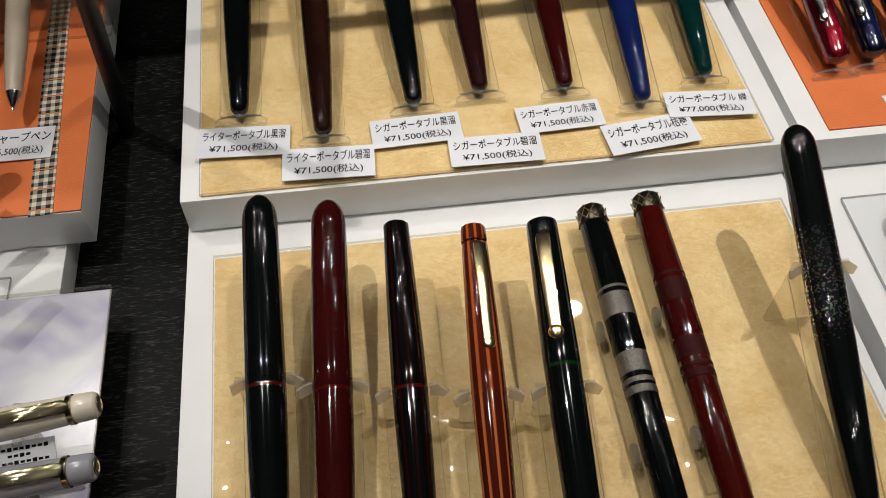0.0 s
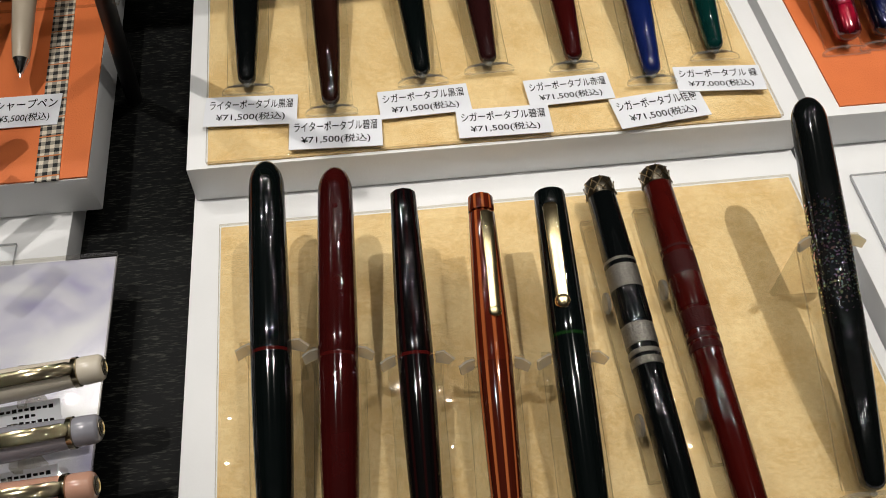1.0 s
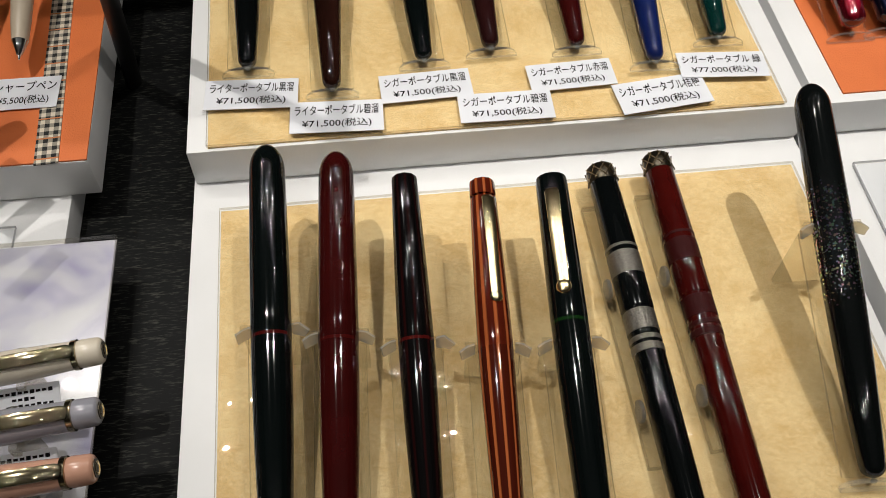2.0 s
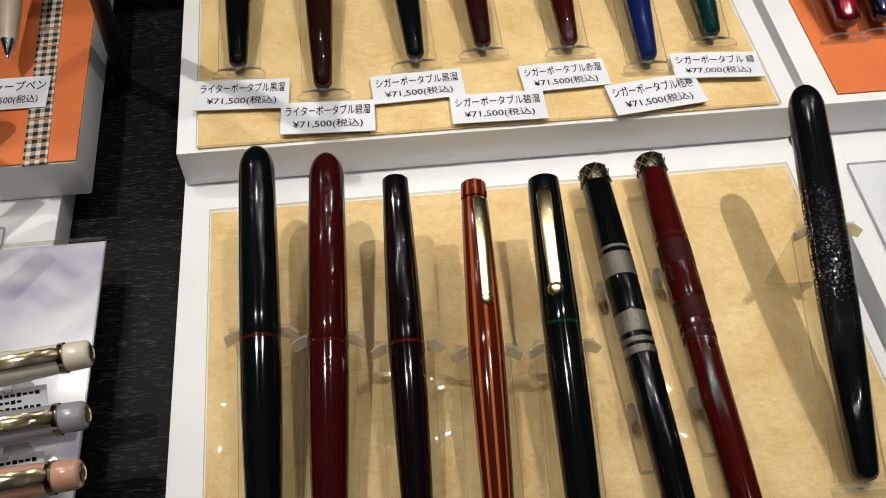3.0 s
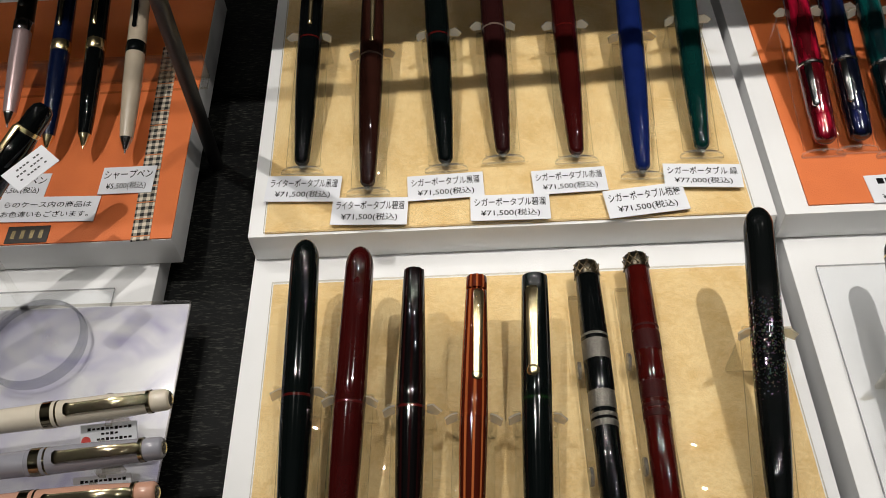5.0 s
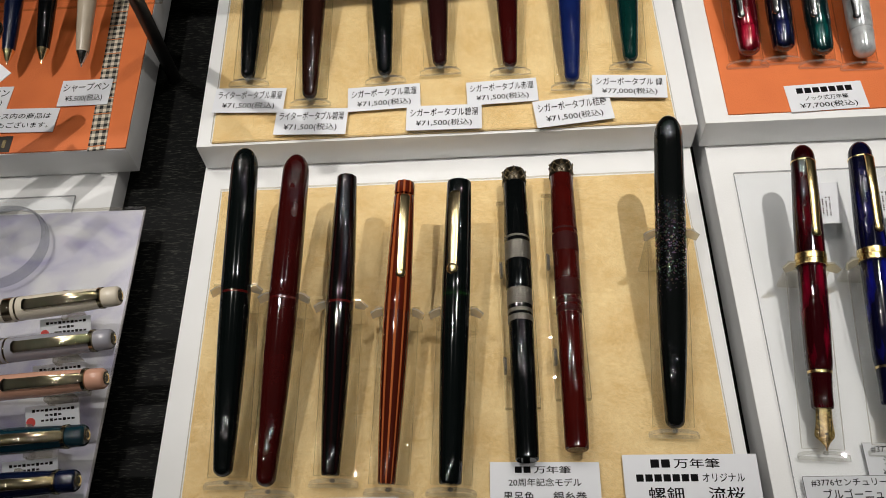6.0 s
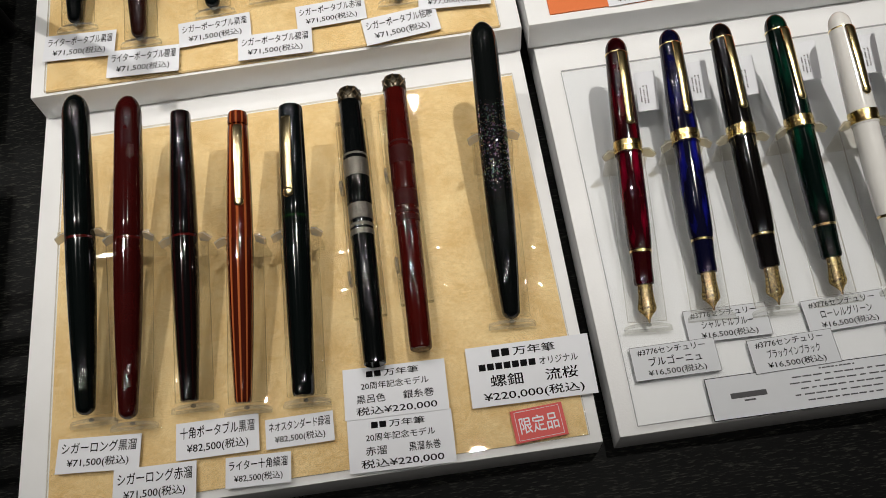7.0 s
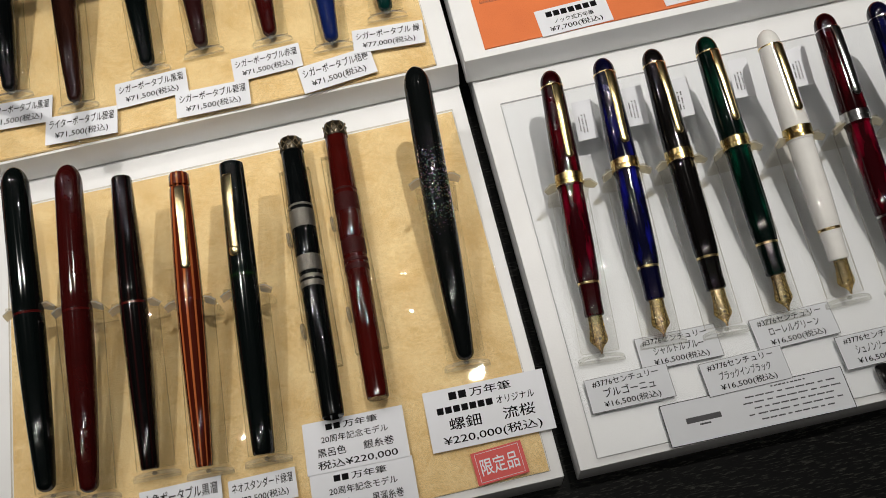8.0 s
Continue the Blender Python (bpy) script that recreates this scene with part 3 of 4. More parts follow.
def nib_pen(bottom, top, mat, mat_trim, label, nib=True, section=None):
    """An open fountain pen with its cap on the tail, nib at the low end."""
    m, ln = axis(bottom, top)
    t = thing("fountain_pen", m, label, "fountain pen", "resin fountain pens")
    z = lambda f: ln * (1 - f)
    r = 0.0058
    zs, zring, zband = z(0.872), z(0.762), z(0.405)
    part("section", lathe([(zs - 0.0006, 0.0034), (zs - 0.0002, 0.0047), (zs + 0.0010, 0.0050), (zs + 0.006, 0.0049), (zring - 0.001, 0.0053)]), section or mat, t)
    part("barrel", lathe([(zring + 0.0004, 0.0056), (zring + 0.004, 0.0060), (zring + 0.02, 0.0064), (zband + 0.001, 0.0064)]), mat, t)
    part("trim_ring", lathe([(zring - 0.0012, 0.0050), (zring - 0.001, 0.0055), (zring + 0.0002, 0.0056), (zring + 0.0004, 0.0050)]), mat_trim, t, "thin metal ring")
    rc = 0.0071
    cap_top = ln - 0.010
    mat_cap = {"red_translucent_resin": RED_DARK, "blue_translucent_resin": BLUE_DARK}.get(mat.name, mat)
    part("cap", lathe([(zband - 0.0040, rc * 0.93), (zband - 0.0036, rc * 0.965), (zband + 0.0038, rc * 0.99), (zband + 0.02, rc * 0.965), (cap_top, rc * 0.83)]), mat_cap, t)
    part("cap_crown", lathe([(cap_top + 0.0006, rc * 0.83)] + [(cap_top + 0.002, rc * 0.81)] + dome(cap_top + 0.002, rc * 0.81, ln - cap_top - 0.002)), mat_cap, t)
    part("crown_ring", lathe([(cap_top - 0.0002, rc * 0.8), (cap_top, rc * 0.86), (cap_top + 0.0006, rc * 0.86), (cap_top + 0.0008, rc * 0.8)]), mat_trim, t)
    part("cap_band", lathe([(zband - 0.0030, rc * 0.96), (zband - 0.0028, rc * 1.03), (zband - 0.0012, rc * 1.03), (zband - 0.0010, rc * 0.99), (zband - 0.0002, rc * 0.99), (zband, rc * 1.04), (zband + 0.0030, rc * 1.035), (zband + 0.0032, rc * 0.97)]), GOLD_ENGRAVED if mat_trim is GOLD else mat_trim, t, "wide engraved cap band")
    part("clip", clip_mesh(cap_top + 0.0004, zband + 0.0115, rc * 0.84, rc * 0.97, 0.0024, 0.0019, 0.0012), mat_trim, t, "metal clip").rotation_euler = (0, 0, radians(12))
    # nib: a curved leaf with shoulders, slit and breather hole side up
    bm = bmesh.new()
    rows = ((0.0, 0.0004), (0.0020, 0.0008), (0.0042, 0.0022), (0.0060, 0.0039), (0.0072, 0.0045), (0.0088, 0.0045), (0.0110, 0.0041), (0.0150, 0.0037), (0.0205, 0.0036))
    k = (zs - 0.0002) / 0.0205
    grid = []
    for zz, w in rows:
        line = []
        for i in range(9):
            u = (i / 8 - 0.5) * 2
            line.append(bm.verts.new((u * w, 0.0030 - 0.0016 * u * u * (w / 0.0033) - 0.0012 * (1 - zz / 0.0205), zz * k)))
        grid.append(line)
    for a, b in zip(grid, grid[1:]):
        for i in range(8):
            bm.faces.new((a[i], a[i + 1], b[i + 1], b[i]))
    bmesh.ops.solidify(bm, geom=bm.faces[:], thickness=0.0003)
    n = part("nib", bm, NIB_GOLD, t, "engraved gold nib")
    for sx in (-1, 1):
        part("engraved_line", strip([(0.0066 * k, 0.00135, 0.00016, 0.0002), (0.0110 * k, 0.0017, 0.00016, 0.0002), (0.0190 * k, 0.0022, 0.00016, 0.0002)]), DARK_STEEL, n).location = (sx * 0.0027, 0, 0)
    part("nib_slit", box((0.00022, 0.0002, 0.0070 * k), (0, 0.0022, 0.0040 * k), rot=Matrix.Rotation(0.06, 4, "X")), DARK_STEEL, n)
    part("breather_hole", lathe([(0, 0.0006), (0.0003, 0.0006)], 14), BLACK_RESIN, n).matrix_basis = pose(0, 0.0024, 0.0080 * k, -90, 0, 0)
    part("feed", lathe([(0.004 * k, 0.0003), (0.008 * k, 0.0016), (0.02 * k, 0.0025)], 12), BLACK_RESIN, t)
    return t


def stand(bottom, top, at, tray_z, label="clear acrylic pen rest", wide=0.011, ear=None):
    """A clear rest: ramp under the pen, forked upright at `at` of its length, and a toe bar below its end."""
    m, ln = axis(bottom, top)
    b, tp = Vector(bottom), Vector(top)
    flat = Vector((tp.x - b.x, tp.y - b.y, 0)).normalized()
    side = Vector((flat.y, -flat.x, 0))
    base = Matrix.Identity(4)
    for i in range(3):
        base[i][0], base[i][1], base[i][2] = side[i], flat[i], (0, 0, 1)[i]
    base.translation = (b.x, b.y, tray_z)
    t = thing("pen_rest", base, label, "pen stand", "clear acrylic pen rests")
    d = math.hypot(tp.x - b.x, tp.y - b.y) * at
    hz = b.z + (tp.z - b.z) * at - tray_z
    # ramp
    low, high = max(b.z - tray_z - 0.0075, 0.0012), hz - 0.0085
    ang = math.atan2(high - low, d)
    lr = math.hypot(d, high - low)
    bm = box((wide * 1.75, lr, 0.0016), (0, d / 2 + 0.002, (low + high) / 2), 0.0004, rot=Matrix.Rotation(ang, 4, "X"))
    part("ramp", edge_split(bm), (ACRYL, ACRYL_EDGE), t)
    # upright with a notch
    w, e = wide, 0.0062
    pts = [(-w * 0.95, 0), (w * 0.95, 0), (w * 0.95, hz - 0.004), (w * 1.0, hz + 0.001), (e + 0.0012, hz + 0.0008), (e * 0.8, hz - 0.0045), (0, hz - 0.0072),
           (-e * 0.8, hz - 0.0045), (-e - 0.0012, hz + 0.0008), (-w * 1.0, hz + 0.001), (-w * 0.95, hz - 0.004)]
    mm = Matrix.Translation((0, d + 0.001, 0)) @ Matrix.Rotation(math.pi / 2, 4, "X")
    part("fork", outline(pts, 0.0020, m=mm), ACRYL_EAR, t)
    for sx in (-1, 1):
        j = 0.0008 * math.sin(b.x * 900 + sx)
        lobe = [(-0.0004, -0.0018), (0.0046, -0.0024 + j), (0.0058 + j, 0.0004), (0.0024, 0.0022 + j), (-0.0006, 0.0018)]
        part("ear", outline([(px, py) for px, py in lobe], 0.0011), ear or EAR_PALE, t).matrix_basis = Matrix.Translation((sx * (e + 0.0020), d - 0.0004, hz - 0.0012)) @ Matrix.Diagonal((sx * 1.0, 1.1, 1.1, 1)) @ Matrix.Rotation(radians(62), 4, "X") @ Matrix.Rotation(radians(-22), 4, "Y")
    # toe bar with a small peg
    w2, top_z = wide * 1.06, 0.0046
    arc = [(-w2, 0), (w2, 0)] + [(w2 * math.cos(math.pi * k / 12), 0.0012 + (top_z - 0.0012) * math.sin(math.pi * k / 12)) for k in range(13)]
    bm = outline(arc, 0.0022, m=Matrix.Translation((0, -0.0012, 0)) @ Matrix.Rotation(math.pi / 2 - 0.35, 4, "X"))
    bm.normal_update()
    for f in bm.faces:
        f.material_index = 0 if len(f.verts) > 6 else 1
    part("toe_bar", bm, (ACRYL, ACRYL_RIM), t)
    bm = bmesh.new()
    bmesh.ops.create_uvsphere(bm, u_segments=14, v_segments=8, radius=0.0011, matrix=Matrix.Translation((0, -0.0008, 0.0042)) @ Matrix.Diagonal((1.2, 0.9, 1, 1)))
    part("peg", bm, ACRYL_RIM, t)
    return t


L = [((0.0272, -0.1639, 0.0118), (0.0289, -0.0009, 0.0451)), ((0.0473, -0.1686, 0.0108), (0.0556, -0.0040, 0.0416)), ((0.0770, -0.1642, 0.0111), (0.0815, -0.0158, 0.0367)),
     ((0.1030, -0.1690, 0.0116), (0.1117, -0.0212, 0.0367)), ((0.1318, -0.1696, 0.0110), (0.1394, -0.0220, 0.0364)), ((0.1670, -0.1590, 0.0092), (0.1683, 0.0009, 0.0118)),
     ((0.1900, -0.1547, 0.0092), (0.1940, 0.0042, 0.0122)), ((0.2361, -0.1450, 0.0064), (0.2432, -0.0050, 0.0611))]
ON_L = 0.0013
cigar_pen(*L[0], 0.0073, 0.522, BLACK_GREEN, BLACK_GREEN, RED_RING, "long black-green lacquer fountain pen with a red joint line")
cigar_pen(*L[1], 0.0073, 0.526, MAROON, MAROON, RED_RING, "long dark red lacquer fountain pen with a bright red joint line")
faceted_pen(*L[2], 0.0068, 0.0044, 0.0052, 0.540, DARK_STRIPE, DARK_STRIPE, RED_RING, "ten-sided black-brown lacquer fountain pen with flat ends")
faceted_pen(*L[3], 0.0066, 0.0042, 0.0053, 0.538, STRIPE, STRIPE_CAP, STRIPE_CAP, "ten-sided orange-striped lacquer fountain pen with a gold clip", (0.0085, 0.0520, 12, 0.0025), finial=True)
faceted_pen(*L[4], 0.0069, 0.0053, 0.0062, 0.588, BLACK_GREEN, BLACK_GREEN, GREEN_RING, "black-green lacquer fountain pen with gold clip and green joint line", (0.0075, 0.0500, -14, 0.0029), seg=32)
wrapped_pen(*L[5], BLACK, SILVER_THREAD, "black lacquer fountain pen with silver thread bands and lattice finial")
wrapped_pen(*L[6], RED_BROWN, RED_THREAD, "dark red lacquer fountain pen with thread bands and lattice finial")
cigar_pen(*L[7], 0.0073, 0.532, SPECK, SPECK, BLACK, "black lacquer fountain pen with mother-of-pearl flakes on clear rest")
for i in range(5):
    stand(*L[i], 0.550, ON_L)
stand(*L[7], 0.62, ON_L, "tall clear acrylic pen rest")


def bed(bottom, top):
    """A low clear rest on which a pen lies flat between round studs."""
    b, tp = Vector(bottom), Vector(top)
    t = thing("pen_rest", pose((b.x + tp.x) / 2, (b.y + tp.y) / 2, ON_L), "low clear acrylic pen rest with round side studs", "pen stand", "clear acrylic pen rests")
    part("plate", edge_split(box((0.017, 0.118, 0.0040), (-0.001, 0.006, 0.0020), 0.0005)), (ACRYL, ACRYL_EDGE), t)
    for yy in (0.020, -0.033):
        part("stud", lathe([(0, 0.0001), (0.0001, 0.0040), (0.0008, 0.0044), (0.0017, 0.0042), (0.0018, 0.0001)], 24), ACRYL_STUD, t).matrix_basis = pose(-0.0078, yy, 0.0075, 0, -90, 0)
    return t


bed(*L[5])
bed(*L[6])

RP = [((0.3018, -0.1572, 0.0059), (0.3134, -0.0089, 0.0372), RED_RESIN, GOLD, None, "red translucent"), ((0.3336, -0.1563, 0.0070), (0.3429, -0.0065, 0.0345), BLUE_RESIN, GOLD, None, "deep blue translucent"),
      ((0.3650, -0.1582, 0.0068), (0.3687, -0.0091, 0.0368), BLACK_RESIN, GOLD, None, "glossy black"), ((0.3965, -0.1575, 0.0066), (0.3965, -0.0110, 0.0400), GREEN_RESIN, GOLD, None, "dark green translucent"),
      ((0.4286, -0.1565, 0.0075), (0.4275, -0.0170, 0.0425), WHITE_RESIN, GOLD, None, "glossy white"), ((0.4590, -0.1570, 0.0075), (0.4610, -0.0130, 0.0400), RED_RESIN, STEEL, None, "red translucent silver-trimmed"),
      ((0.4900, -0.1570, 0.0075), (0.4900, -0.0130, 0.0400), BLUE_RESIN, STEEL, None, "violet-blue translucent silver-trimmed")]
for b, tp, mt, trim, sec, word in RP:
    nib_pen(b, tp, mt, trim, word + " fountain pen, uncapped, with gold nib", section=sec)
    stand(b, tp, 0.585, ON_L, ear=EAR_CREAM)

UP = [(0.0179, 0.0641, 0.017, BLACK, RED_RING, "black", True), (0.0551, 0.0468, 0.016, BROWN, GREY_RING, "dark brown", True), (0.0976, 0.0611, -0.030, BLACK_GREEN, RED_RING, "black-green", False),
      (0.1292, 0.0659, -0.016, PURPLE_BROWN, GREY_RING, "dark purple-brown", False), (0.1691, 0.0630, 0.002, MAROON, RED_RING, "dark red", False), (0.2031, 0.0497, 0.035, BLUE, BLUE, "deep blue", False), (0.2369, 0.0627, 0.038, TEAL, TEAL, "dark teal", False)]
ON_U = ZU + 0.0029
for x, y, slope, mt, ring, word, clipped in UP:
    b = (x, y, 0.0268)
    tp = (x + slope * 0.145, y + 0.145, 0.0268 + 0.215 * 0.145)
    cigar_pen(b, tp, 0.0069, 0.56, mt, mt, ring, word + " lacquer fountain pen on a raised acrylic rest", 0.60, (0.137, 0.091, 8) if clipped else None)
    stand(b, tp, 0.60, ON_U)


def writing_pen(bottom, top, r, mat, mat_tip, mat_mid, label, mat_up=None, cat="pen"):
    """A slim pointed pen: metal tip, lower barrel, collar, upper barrel with clip."""
    m, ln = axis(bottom, top)
    t = thing("ballpoint_pen", m, label, cat, "pens on orange paper")
    part("tip", lathe([(0, 0.0004), (0.002, 0.0007), (0.0025, 0.0013), (0.009, r * 0.62), (0.0095, r * 0.66)], 20), mat_tip, t)
    part("lower_barrel", lathe([(0.0095, r * 0.66), (0.02, r * 0.80), (0.045, r * 0.97), (0.066, r)], 28), mat, t)
    part("collar", lathe([(0.066, r * 0.98), (0.0665, r * 1.05), (0.073, r * 1.06), (0.0735, r * 1.0)], 28), mat_mid, t)
    part("upper_barrel", lathe([(0.0735, r), (ln - 0.02, r * 0.92), (ln - 0.002, r * 0.7), (ln, r * 0.4)], 28), mat_up or mat, t)
    part("clip", clip_mesh(ln - 0.008, 0.082, r * 0.9, r, 0.0016, 0.0012), mat_mid, t, "metal clip")
    return t


for x, y, mt, tip, mid, word in ((-0.1304, 0.0824, NAVY, GOLD_PALE, GOLD_PALE, "navy flecked"), (-0.1090, 0.0823, BLACK, GOLD_PALE, GOLD_PALE, "glossy black"), (-0.0836, 0.0779, CREAM_RESIN, STEEL, BLACK, "ivory"), (-0.1590, 0.1030, PALE_PINK, STEEL, STEEL, "pale pink")):
    writing_pen((x - 0.002, y + 0.004, 0.0245), (x - 0.003, y + 0.139, 0.0605), 0.0056, mt, tip, mid, word + " ballpoint pen resting over orange paper", DARK_STEEL if word == "pale pink" else None)
r0 = thing("pen_rack", pose(-0.15, 0.154, LU + 0.0009), "clear acrylic rack bar holding ballpoint pens", "pen stand")
part("bar", edge_split(box((0.20, 0.003, 0.0195), (0, 0, 0.0098), 0.0005)), (ACRYL, ACRYL_EDGE), r0)
part("toe", edge_split(box((0.20, 0.010, 0.0020), (0, -0.005, 0.0010), 0.0004)), (ACRYL, ACRYL_EDGE), r0)


def knock_pen(bottom, top, mat, label):
    """A see-through push-button pen: rounded nose, grip, ring, clip and clear middle."""
    m, ln = axis(bottom, top)
    t = thing("fountain_pen", m, label, "fountain pen", "push-button pens on orange paper")
    r = 0.0070
    part("nose", lathe(foot(0.004, r * 0.84, 0.004) + [(0.004, r * 0.84), (0.014, r * 0.93), (0.016, r * 0.90)], 28), mat, t)
    part("grip", lathe([(0.0162, r * 0.90), (0.018, r * 0.96), (0.045, r * 1.0), (0.047, r * 0.97)], 28), mat, t)
    part("middle_ring", lathe([(0.0472, r), (0.0476, r * 1.06), (0.0488, r * 1.06), (0.0492, r)], 28), STEEL, t)
    prof = [(0.0494, r * 0.98)]
    for i in range(12):
        prof += [(0.051 + i * 0.0016, r * 1.0), (0.0518 + i * 0.0016, r * 0.97)]
    part("barrel", lathe(prof + [(0.075, r), (ln - 0.012, r * 0.92)], 28), mat, t)
    part("knock_button", lathe([(ln - 0.012, r * 0.6), (ln - 0.001, r * 0.6), (ln, r * 0.5)], 20), mat, t)
    c = part("clip", clip_mesh(0.047, 0.021, r, r, 0.0021, 0.0017), STEEL, t, "steel clip")
    c.rotation_euler = (0, 0, radians(-30))
    return t


CLEAR_RESIN = surface("clear_grey_resin", (0.55, 0.57, 0.58), 0.1, 0.2, (0.30, 0.32, 0.33), 160, 0.8, coat=0.8)
RED_BRIGHT = surface("bright_red_resin", (0.07, 0.002, 0.005), 0.12, 0.15, (0.50, 0.008, 0.04), 150, 0.9, coat=0.8, stretch=(1, 1, 0.25), detail=3, low=0.50, high=0.72)
NIGHT_BLUE = surface("night_blue_resin", (0.003, 0.004, 0.010), 0.12, 0.15, (0.010, 0.016, 0.10), 150, 0.8, coat=0.8, stretch=(1, 1, 0.25), detail=3, low=0.50, high=0.72)
SEA_GREEN = surface("sea_green_resin", (0.002, 0.012, 0.014), 0.12, 0.15, (0.004, 0.11, 0.10), 150, 0.8, coat=0.8, stretch=(1, 1, 0.25), detail=3, low=0.50, high=0.72)
for x, y, mt, word in ((0.3024, 0.0613, RED_BRIGHT, "bright red"), (0.3217, 0.0630, NIGHT_BLUE, "night blue"), (0.3418, 0.0590, SEA_GREEN, "sea green"), (0.3640, 0.0560, CLEAR_RESIN, "clear grey")):
    b, tp = (x, y, 0.0285), (x - 0.001, y + 0.140, 0.0650)
    knock_pen(b, tp, mt, word + " see-through push-button fountain pen on a clear rest")
    stand(b, tp, 0.60, ZU + 0.0009)

# ---- marbled rack with sideways pens ----
rack = thing("pen_rack", pose(-0.190, -0.095, LL + 0.0042), "lilac marbled sheet on clear acrylic rack", "pen rack")
sheet = outline([(-0.13, -0.108), (0.1470, -0.108), (0.1473, 0.0925), (-0.13, 0.0930)], 0.0008, m=Matrix.Translation((0, 0, 0.0002)))
part("marbled_sheet", sheet, MARBLE, rack)
part("clear_plate", edge_split(outline([(-0.13, -0.108), (0.1475, -0.108), (0.1478, 0.0930), (-0.13, 0.0935)], 0.0030, m=Matrix.Translation((0, 0, 0.0011)))), (ACRYL, ACRYL_EDGE), rack)
part("rear_bar", edge_split(box((0.10, 0.004, 0.012), (0.09, -0.02, 0.0101), 0.0004)), (ACRYL, ACRYL_EDGE), rack)


def side_pen(end, slope, mat, mat_knob, label):
    """A capped pen lying sideways: knob, ring, clip, cap and band towards the aisle."""
    e = Vector(end)
    m, ln = axis((e.x - 0.125, e.y - 0.125 * slope, e.z - 0.002), end, 0)
    t = thing("fountain_pen", m, label, "fountain pen", "sideways pens on the marbled rack")
    r = 0.0060
    part("cap", lathe([(ln - 0.060, r * 0.98), (ln - 0.0595, r * 1.03), (ln - 0.03, r * 1.0), (ln - 0.0105, r * 0.86)], 28), mat, t)
    part("barrel", lathe([(0, 0.0005), (0.001, r * 0.5), (0.004, r * 0.75), (0.03, r * 0.92), (ln - 0.060, r * 0.97)], 28), mat, t)
    part("cap_band", lathe([(ln - 0.058, r), (ln - 0.0578, r * 1.055), (ln - 0.0535, r * 1.055), (ln - 0.0533, r)], 28), GILT, t, "gold cap band")
    part("thin_band", lathe([(ln - 0.0518, r), (ln - 0.0516, r * 1.045), (ln - 0.0508, r * 1.045), (ln - 0.0506, r)], 28), GILT, t)
    part("crown_ring", lathe([(ln - 0.0105, r * 0.80), (ln - 0.0103, r * 0.92), (ln - 0.0085, r * 0.92), (ln - 0.0083, r * 0.80)], 28), GILT, t)
    k = part("knob", lathe([(ln - 0.0083, r * 0.82), (ln - 0.007, r * 0.86), (ln - 0.0014, r * 0.82), (ln - 0.0003, r * 0.70), (ln, r * 0.55)], 28), mat_knob, t)
    part("emblem", lathe([(ln - 0.0002, r * 0.52), (ln + 0.0003, r * 0.52), (ln + 0.0004, r * 0.46)], 24), DARK_STEEL, k, "round dark emblem")
    part("emblem_ring", lathe([(ln + 0.0003, r * 0.34), (ln + 0.0006, r * 0.40), (ln + 0.0006, r * 0.30), (ln + 0.0003, r * 0.24)], 24), GOLD_PALE, k, "gilt ring")
    c = part("clip", clip_mesh(ln - 0.009, ln - 0.047, r * 0.9, r, 0.0025, 0.0027, 0.0010, pad=False), GILT, t, "gold clip")
    c.rotation_euler = (0, 0, radians(14))
    return t


SIDE = [((-0.0315, -0.0752, 0.0266), 0.10, IVORY, IVORY, "ivory"), ((-0.0290, -0.1005, 0.0300), 0.08, GREY_RESIN, GREY_RESIN, "blue-grey"), ((-0.0276, -0.1217, 0.0320), 0.06, PINK_RESIN, PINK_RESIN, "salmon pink"),
        ((-0.0321, -0.1484, 0.0300), 0.05, DEEP_TEAL, DEEP_TEAL, "deep teal"), ((-0.0319, -0.1691, 0.0300), 0.05, NAVY, NAVY, "navy"), ((-0.0323, -0.1914, 0.0300), 0.05, BLACK, BLACK, "black")]
RT = LL + 0.0083  # top of the rack's clear plate
for end, sl, mt, kn, word in SIDE:
    side_pen(end, sl, mt, kn, word + " fountain pen with gold clip lying on a clear rack")
    cr = thing("pen_cradle", pose(end[0] - 0.030, end[1] - 0.03 * sl, RT), "clear acrylic cradle under a sideways pen", "pen stand", "rack cradles")
    h = end[2] - RT - 0.0062
    part("post", edge_split(box((0.003, 0.012, h), (0, 0, h / 2), 0.0004)), (ACRYL, ACRYL_EDGE), cr)
    part("cup", box((0.003, 0.0026, 0.006), (0, 0.0070, h + 0.0015), 0.0006), ACRYL_EDGE, cr)
    tg = thing("price_sticker", pose(end[0] - 0.030, end[1] - 0.012, 0.0165, 24, 0, 4), "white printed sticker with red dot beside a pen", "label", "rack stickers")
    part("card", box((0.026, 0.0105, 0.0004)), CARD, tg)
    bars(tg, [(-0.009 + 0.0021 * q, 0.0030 - 0.0024 * k, 0.0015, 0.0009 if (q + k) % 3 else 0.0014) for k in range(3) for q in range(10) if not (k == 1 and (q < 3 or q > 6)) and not (k == 2 and q < 2)], z=0.0003)
    part("red_dot", lathe([(0.0002, 0.0022), (0.0004, 0.0022)], 20), RED_CARD, tg).location = (-0.0105, -0.0022, 0)

